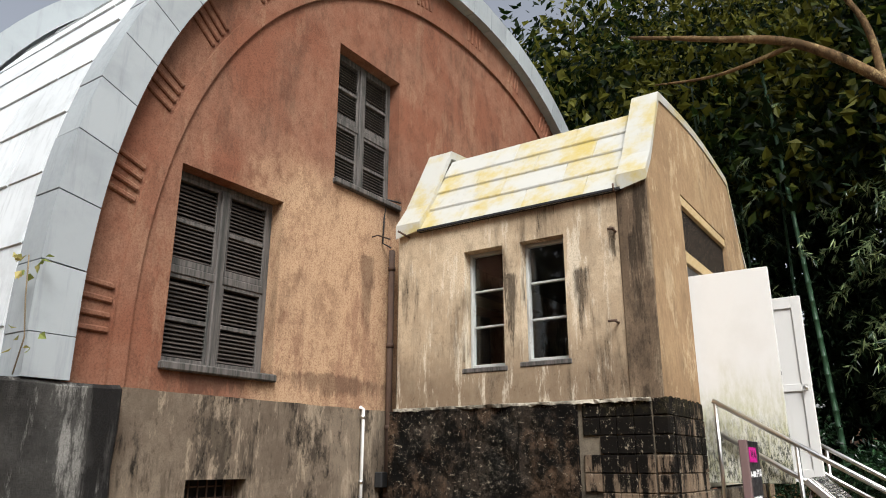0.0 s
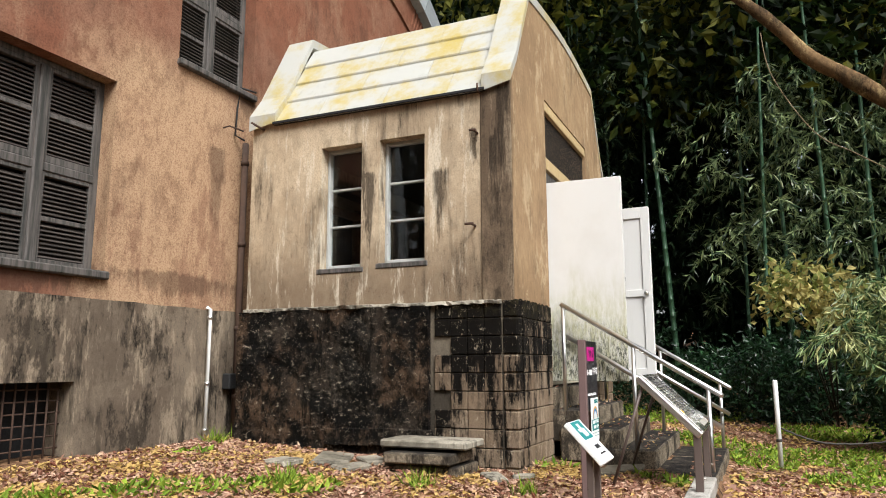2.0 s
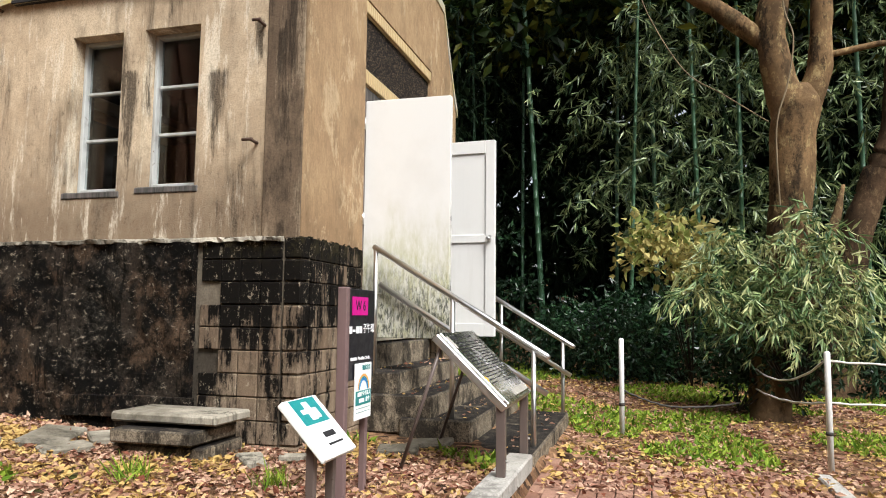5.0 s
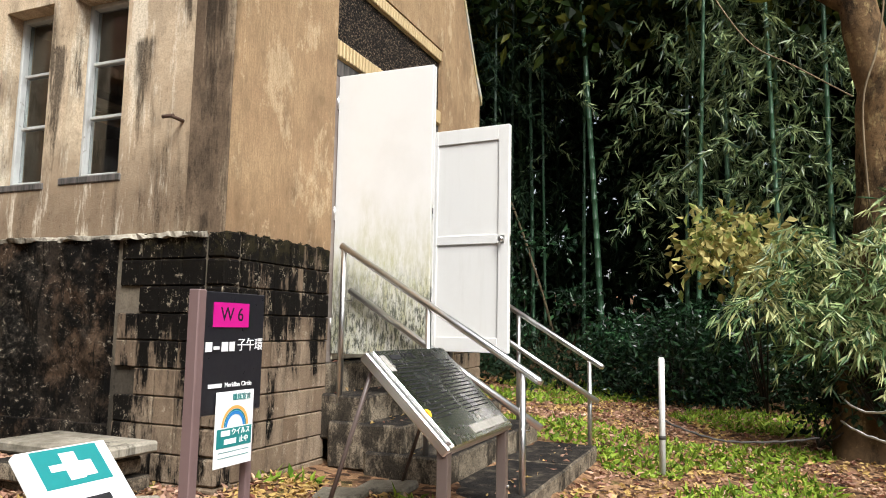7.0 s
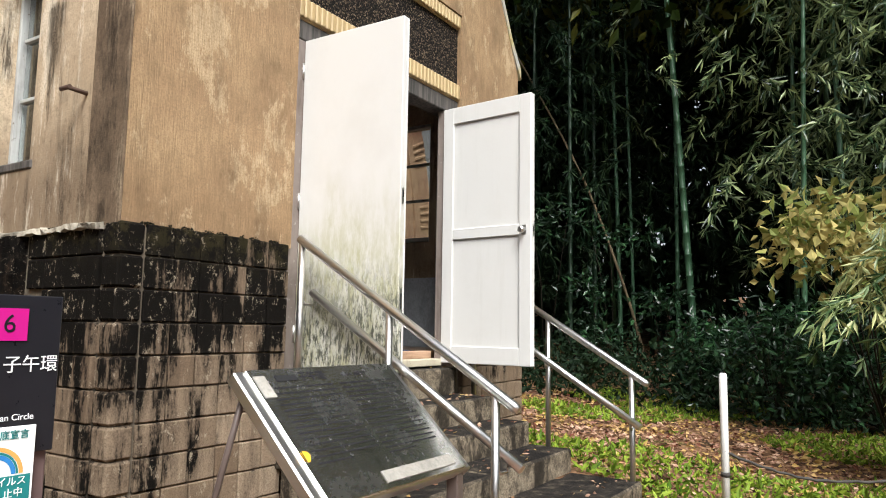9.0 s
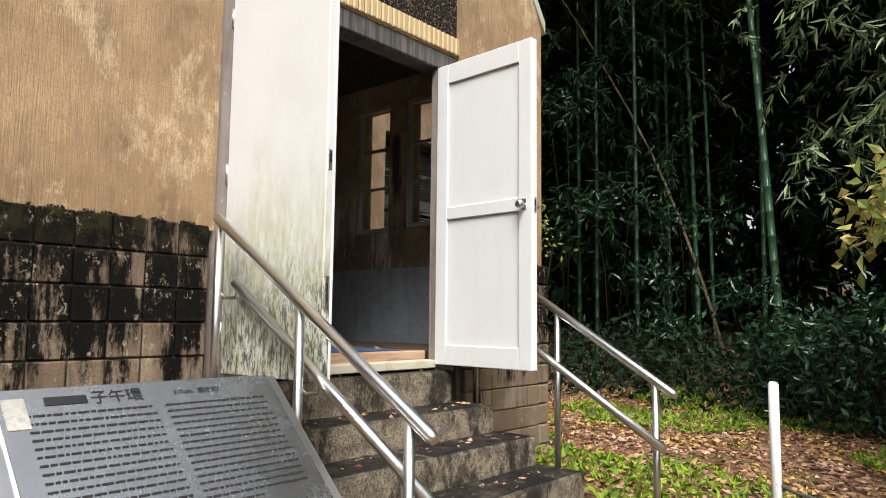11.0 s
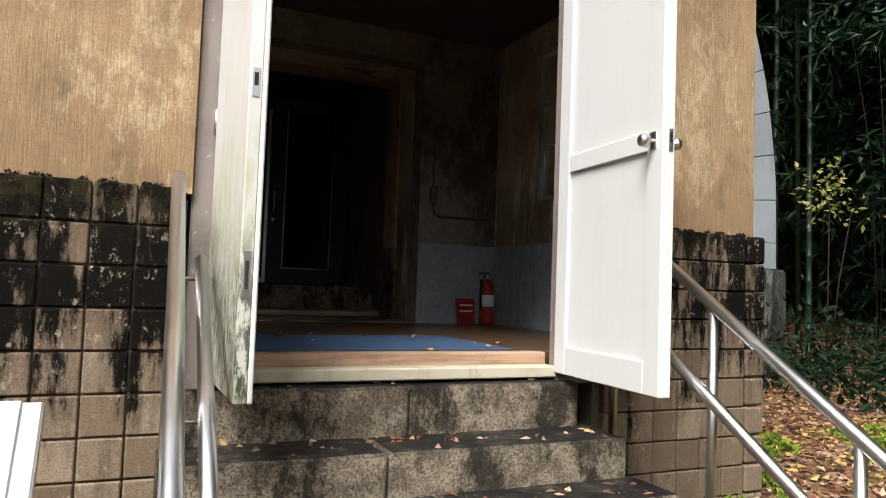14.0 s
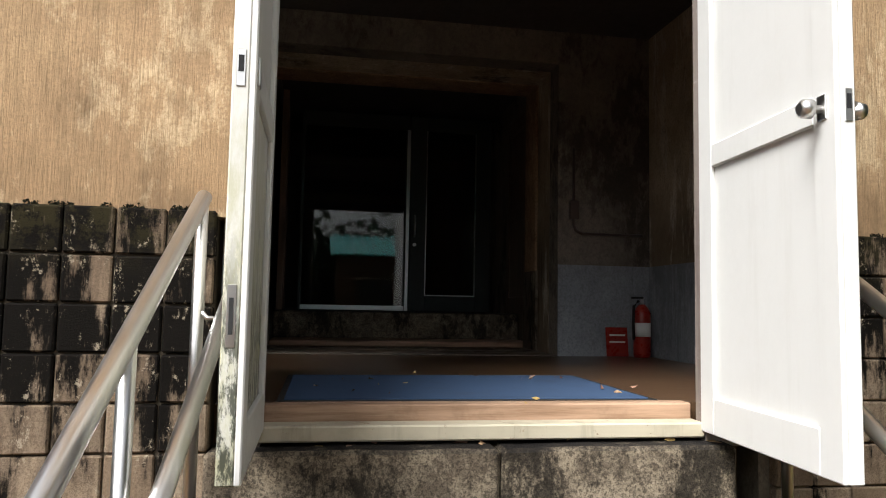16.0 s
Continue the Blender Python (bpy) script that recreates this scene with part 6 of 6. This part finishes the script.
TX, TY = 4.95, -3.75
tz = ground_height(TX, TY)
tree = thing("tree", (TX, TY, tz), "old forked tree with mottled brown bark and thin crown", "tree")
part("trunk", limb_through([(TX, -3.62, tz - 0.3), (TX, -3.66, tz + 0.15), (TX, -3.78, 0.9), (TX, -3.90, 1.7), (TX, -3.97, 2.35), (TX, -4.03, 3.1), (TX, -4.07, 3.55), (TX, -4.08, 3.85)], [0.30, 0.25, 0.235, 0.235, 0.24, 0.255, 0.285, 0.16], 18), M_BARK, tree)
BRANCHES = (
    ([(TX, -4.02, 3.2), (TX, -3.93, 3.75), (TX, -3.84, 4.2), (TX, -3.80, 4.6), (TX, -3.90, 5.2), (5.1, -3.95, 6.6), (5.2, -3.7, 8.4)], [0.20, 0.20, 0.18, 0.18, 0.15, 0.11, 0.05]),
    ([(TX, -4.10, 3.2), (TX, -4.24, 3.7), (TX, -4.35, 4.05), (TX, -4.39, 4.6), (TX, -4.43, 5.1), (5.05, -4.7, 6.6), (5.1, -5.0, 8.0)], [0.15, 0.15, 0.15, 0.135, 0.11, 0.08, 0.03]),
    ([(TX, -3.80, 4.35), (TX, -3.62, 4.50), (TX, -3.24, 4.85), (TX, -2.81, 5.22), (4.9, -2.1, 6.1), (4.9, -1.0, 7.15), (4.9, 0.3, 7.7), (4.9, 1.6, 8.2)], [0.14, 0.125, 0.11, 0.10, 0.085, 0.075, 0.05, 0.025]),
    ([(4.9, -2.0, 6.2), (4.85, -1.9, 7.2), (4.8, -1.3, 8.6)], [0.07, 0.05, 0.025]),
    ([(4.9, -1.0, 7.15), (5.1, 0.2, 7.1), (5.2, 1.3, 7.3)], [0.045, 0.03, 0.012]),
    ([(TX, -4.45, 4.17), (TX, -4.96, 4.26), (TX, -5.35, 4.31), (TX, -6.2, 4.7)], [0.045, 0.036, 0.032, 0.015]),
)
for points, radii in BRANCHES:
    part("limb", limb_through(points, radii, 14 if radii[0] > 0.1 else 9), M_BARK, tree)
part("side_stem", limb_through([(TX + 0.1, -3.75, tz + 0.1), (TX + 0.05, -3.95, 0.8), (TX, -4.22, 1.5), (TX + 0.1, -4.45, 2.1), (TX + 0.2, -4.6, 2.6)], [0.16, 0.13, 0.10, 0.06, 0.02], 10), M_BARK, tree)
cs = []
for _ in range(300):
    t = rng.uniform(0, 1)
    base = Vector((TX, -4.0, 8.4)).lerp(Vector((TX, 2.0, 8.5)), t)
    cs.append((base.x + rng.normal(0, 1.1), base.y + rng.normal(0, 1.1), base.z + abs(rng.normal(0.1, 0.8))))
part("crown", clump_leaves(cs, 20, 0.3, 0.10, 0.05, 0.2, M_CANOPY, "crown"), M_CANOPY, tree)
vine = limb_through([(TX - 0.33, -3.80, 2.2), (TX - 0.36, -3.78, 3.2), (TX - 0.34, -3.92, 3.75), (TX - 0.34, -4.0, 4.3), (TX - 0.28, -3.92, 4.7), (TX - 0.25, -3.88, 5.4)], [0.010] * 6, 6)
tagged(new("vine", mesh_of("vine", vine, M_VINE)), "thin pale vine climbing the tree trunk", "vine")
vine = limb_through([(TX - 0.34, -3.70, 3.3), (TX - 0.4, -3.2, 3.65), (TX - 0.4, -2.75, 4.0), (TX - 0.3, -2.3, 4.9), (TX - 0.2, -2.2, 5.6)], [0.007] * 5, 6)
tagged(new("vine", mesh_of("vine", vine, M_VINE)), "thin pale vine hanging from the tree", "vine")
tree2 = thing("tree", (7.2, -4.9, ground_height(7.2, -4.9)), "second brown-barked tree leaning in the shade", "tree")
part("trunk", limb_through([(7.2, -4.85, -0.3), (7.2, -5.0, 1.0), (7.2, -5.25, 2.2), (7.2, -5.52, 3.0), (7.2, -5.80, 3.7), (7.2, -5.95, 5.4), (7.3, -6.0, 8.5)], [0.30, 0.24, 0.21, 0.20, 0.21, 0.18, 0.10]), M_SHADEBARK, tree2)
cs = [(7.3 + rng.normal(0, 1.2), -5.6 + rng.normal(0, 1.2), 8.4 + rng.normal(0, 0.7)) for _ in range(120)]
part("crown", clump_leaves(cs, 20, 0.3, 0.10, 0.05, 0.2, M_CANOPY, "crown"), M_CANOPY, tree2)
stem = limb_through([(10.0, 0.45, -0.1), (10.0, 0.64, 0.85), (10.0, 0.98, 2.0), (10.0, 1.66, 3.8), (10.0, 2.8, 6.0), (10.0, 3.5, 7.2)], [0.030, 0.028, 0.025, 0.021, 0.016, 0.01], 8)
tagged(new("leaning_stem", mesh_of("leaning_stem", stem, M_VINE)), "thin bare leaning stem before the bamboo", "stem")

# ---------------------------------------------------------------- litter, herbs, leaves on the steps
def litter(name, count, xr, yr, size, material, label, rule=None, lift=0.012):
    pts, k = [], 0
    while len(pts) < count and k < count * 6:
        k += 1
        x, y = rng.uniform(*xr), rng.uniform(*yr)
        if rule and not rule(x, y):
            continue
        pts.append((x, y, ground_height(x, y) + lift + abs(rng.normal(0, 0.008))))
    p = np.array(pts)
    n = len(p)
    way = rng.normal(size=(n, 3)) * np.array([1, 1, 0.22])
    me = leaf_mesh(name, p, way, size * rng.uniform(0.5, 1.3, n), size * 0.62 * rng.uniform(0.6, 1.2, n), material, 0.3, rng)
    tagged(new(name, me), label, "leaves", kind="stuff")


def open_ground(x, y):
    if -0.08 < x < PW + 0.1 and -0.05 < y < 3.3:
        return False
    if 0.55 < x < 3.05 and -1.55 < y < 0.0:
        return False
    if y > 3.15 and x > -4.2:
        return False
    return True


def off_path(x, y):
    return open_ground(x, y) and not (x < 1.3 and -3.4 < y < -1.33)


litter("fallen_leaves", 32000, (-6.0, 1.2), (-1.35, 3.1), 0.052, M_FALLEN, "thick carpet of fallen brown and ochre leaves", off_path)
litter("fallen_leaves_far", 15000, (0.5, 8.5), (-6.0, 3.0), 0.062, M_FALLEN, "fallen leaves scattered over the grass", off_path)
litter("fallen_leaves_path_end", 900, (0.3, 1.7), (-3.4, -1.6), 0.06, M_FALLEN, "drift of fallen leaves where the paving ends", None, 0.075)
litter("fallen_leaves_path", 1300, (-5.0, 1.3), (-3.3, -1.55), 0.06, M_FALLEN, "fallen leaves scattered on the paved path", None, 0.075)


def herbs(name, count, xr, yr, rule, threshold, label):
    pts = []
    k = 0
    while len(pts) < count and k < count * 12:
        k += 1
        x, y = rng.uniform(*xr), rng.uniform(*yr)
        if rule(x, y) and noise.noise((x * 0.9, y * 0.9, 3.0)) > threshold:
            pts.append((x, y, ground_height(x, y) + 0.01))
    c = np.array(pts)
    n = len(c)
    way = rng.normal(size=(n, 3)) * np.array([1, 1, 0.4]) + np.array([0, 0, 0.7])
    me = leaf_mesh(name, c, way, rng.uniform(0.03, 0.11, n), rng.uniform(0.015, 0.045, n), M_GRASS, 0.2, rng)
    tagged(new(name, me), label, "herbs", kind="stuff")


herbs("low_herbs", 17000, (1.5, 9.0), (-7.0, 1.0), off_path, 0.0, "patches of low green herbs among the leaves")
herbs("low_herbs_near", 2600, (-6.0, 0.5), (-1.3, 3.0), off_path, 0.22, "sparse tufts of green weeds in the litter")
for x, y in ((-1.15, 0.35), (-0.9, -0.35), (-1.6, 1.2), (-0.3, 2.9)):
    n = 60
    c = np.array([[x, y, ground_height(x, y)]]) + rng.normal(size=(n, 3)) * np.array([0.05, 0.05, 0.0])
    way = rng.normal(size=(n, 3)) * np.array([0.6, 0.6, 0.1]) + np.array([0, 0, 1.0])
    me = leaf_mesh("grass_tuft", c, way, rng.uniform(0.08, 0.2, n), rng.uniform(0.008, 0.014, n), M_GRASS, 0.2, rng)
    tagged(new("grass_tuft", me), "small tuft of fresh green grass in the litter", "grass", "grass tufts")

# moss on the ledge of the base
pts = []
for _ in range(2600):
    s = rng.uniform(0, 1)
    if noise.noise((s * 14.0, 2.0, 0.0)) < 0.02:
        continue
    if rng.uniform() < 0.45:
        pts.append((0.02 + 1.05 * s, rng.uniform(-0.012, 0.0), PLINTH + abs(rng.normal(0, 0.005)) - 0.003))
    else:
        pts.append((3.05 + 1.05 * s, rng.uniform(-0.012, 0.0), PLINTH + abs(rng.normal(0, 0.005)) - 0.003))
p = np.array(pts)
n = len(p)
me = leaf_mesh("ledge_moss", p, rng.normal(size=(n, 3)) + np.array([0, -0.6, 0.1]), rng.uniform(0.006, 0.012, n), rng.uniform(0.006, 0.012, n), M_MOSS, 0.2, rng)
tagged(new("ledge_moss", me), "dark moss growing along the ledge of the base", "moss", kind="stuff")

pts = []
for x0, x1, y0, y1, z1 in STEPS:
    for _ in range(46):
        pts.append((rng.uniform(x0 + 0.05, x1 - 0.05), y0 + 0.03 + 0.25 * rng.uniform(0, 1) ** 0.7, z1 + 0.004))
p = np.array(pts)
n = len(p)
me = leaf_mesh("leaves_on_steps", p, rng.normal(size=(n, 3)) * np.array([1, 1, 0.15]), rng.uniform(0.02, 0.06, n), rng.uniform(0.012, 0.03, n), M_FALLEN, 0.2, rng)
tagged(new("leaves_on_steps", me), "small dry leaves lying on the steps", "leaves", kind="stuff")
p = np.array([(rng.uniform(1.3, 2.8), rng.uniform(0.1, 1.2), 0.857) for _ in range(22)])
me = leaf_mesh("leaves_on_floor", p, rng.normal(size=(22, 3)) * np.array([1, 1, 0.15]), rng.uniform(0.02, 0.045, 22), rng.uniform(0.012, 0.025, 22), M_FALLEN, 0.2, rng)
tagged(new("leaves_on_floor", me), "few dry leaves blown onto mat and floor", "leaves", kind="stuff")

creeper = thing("creeper", (-3.86, 3.0, 1.5), "thin creeper with a few yellow leaves by the roof", "vine")
part("stem", tubed([(-3.84, 3.02, 1.5), (-3.80, 3.03, 1.75), (-3.84, 3.02, 2.0), (-3.86, 3.03, 2.3)], 0.005, 5), M_VINE, creeper)
part("leaves", clump_leaves([(-3.85, 3.0, 2.2), (-3.86, 3.0, 2.28), (-3.82, 3.0, 1.72)], 6, 0.05, 0.07, 0.05, 0.3, M_YELLOWLEAF, "leaves"), M_YELLOWLEAF, creeper)

# ---------------------------------------------------------------- facing blocks and pavers, piece by piece
block_w = 0.157
FULL = mesh_of("facing_block", placed_box(bmesh.new(), Matrix.Identity(4), (block_w - 0.006, 0.05, block_w - 0.006), 0.006), M_TILE)
TURNED = mesh_of("facing_block", placed_box(bmesh.new(), Matrix.Identity(4), (0.05, block_w - 0.006, block_w - 0.006), 0.006), M_TILE)
DARK = mesh_of("facing_block", placed_box(bmesh.new(), Matrix.Identity(4), (0.05, block_w - 0.006, block_w - 0.006), 0.006), M_BLACK)
CORNER = mesh_of("corner_block", placed_box(bmesh.new(), Matrix.Identity(4), (0.135, 0.135, block_w - 0.006), 0.012), M_TILE)
rnd = random.Random(5)
near_wall, far_wall = bpy.data.objects["wall_porch_base_core"], bpy.data.objects["wall_porch_base_far"]
for row in range(11):
    z = PLINTH - block_w * (row + 0.5)
    piece("corner_block", CORNER, Matrix.Translation((0.05, 0.046, z)), near_wall)
    piece("corner_block", CORNER, Matrix.Translation((PW + 0.01, 0.046, z)), far_wall)
    for k in range(6):
        x = 0.125 + block_w * (k + 0.5)
        piece("facing_block", FULL, Matrix.Translation((x, rnd.uniform(-0.003, 0.003), z)), near_wall)
        piece("facing_block", FULL, Matrix.Translation((PW - 0.077 - block_w * (k + 0.5), rnd.uniform(-0.003, 0.003), z)), far_wall)
    for k in range(4):
        if row > 7 or k < 4 - (row % 3 == 2):
            piece("facing_block", TURNED, Matrix.Translation((0.0 + rnd.uniform(-0.004, 0.004), 0.125 + block_w * (k + 0.5), z)), near_wall)
# a low course of blocks along the foot of the rubble wall
for k in range(7):
    piece("facing_block", DARK, Matrix.Translation((-0.06, 0.83 + block_w * k, 0.30 + rnd.uniform(-0.01, 0.01))), near_wall)

path = solid("pavement", boxed((-9.0, -3.38, -0.35), (1.32, -1.505, -0.155)), M_JOINT, "sandy bed of the brick-paved path", "pavement")
PAVER = mesh_of("paver", placed_box(bmesh.new(), Matrix.Identity(4), (0.216, 0.104, 0.05), 0.006), M_PAVER)
row = 0
y = -1.565
rest = bmesh.new()
while y > -3.34:
    x = 1.20 - (0.11 if row % 2 else 0.0)
    while x > -8.8:
        m = pose(x, y, -0.152 + rnd.uniform(-0.003, 0.003), rnd.uniform(-0.7, 0.7), rnd.uniform(-0.7, 0.7), 0)
        if x > -2.9:
            piece("paver", PAVER, m, path)
        else:
            placed_box(rest, m, (0.216, 0.104, 0.05))
        x -= 0.222
    y -= 0.110
    row += 1
tagged(part("paver_field", rest, M_PAVER, path), kind="stuff")
edge = thing("path_edging", (1.3, -3.4, -0.2), "grey stone edging of the paved path", "kerb", kind="structure")
for k in range(16):
    x = 1.0 - k * 0.6
    part("edging_block", boxed((x - 0.295, -3.50, -0.4), (x + 0.295, -3.395, -0.115), 0.012), M_KERB, edge)
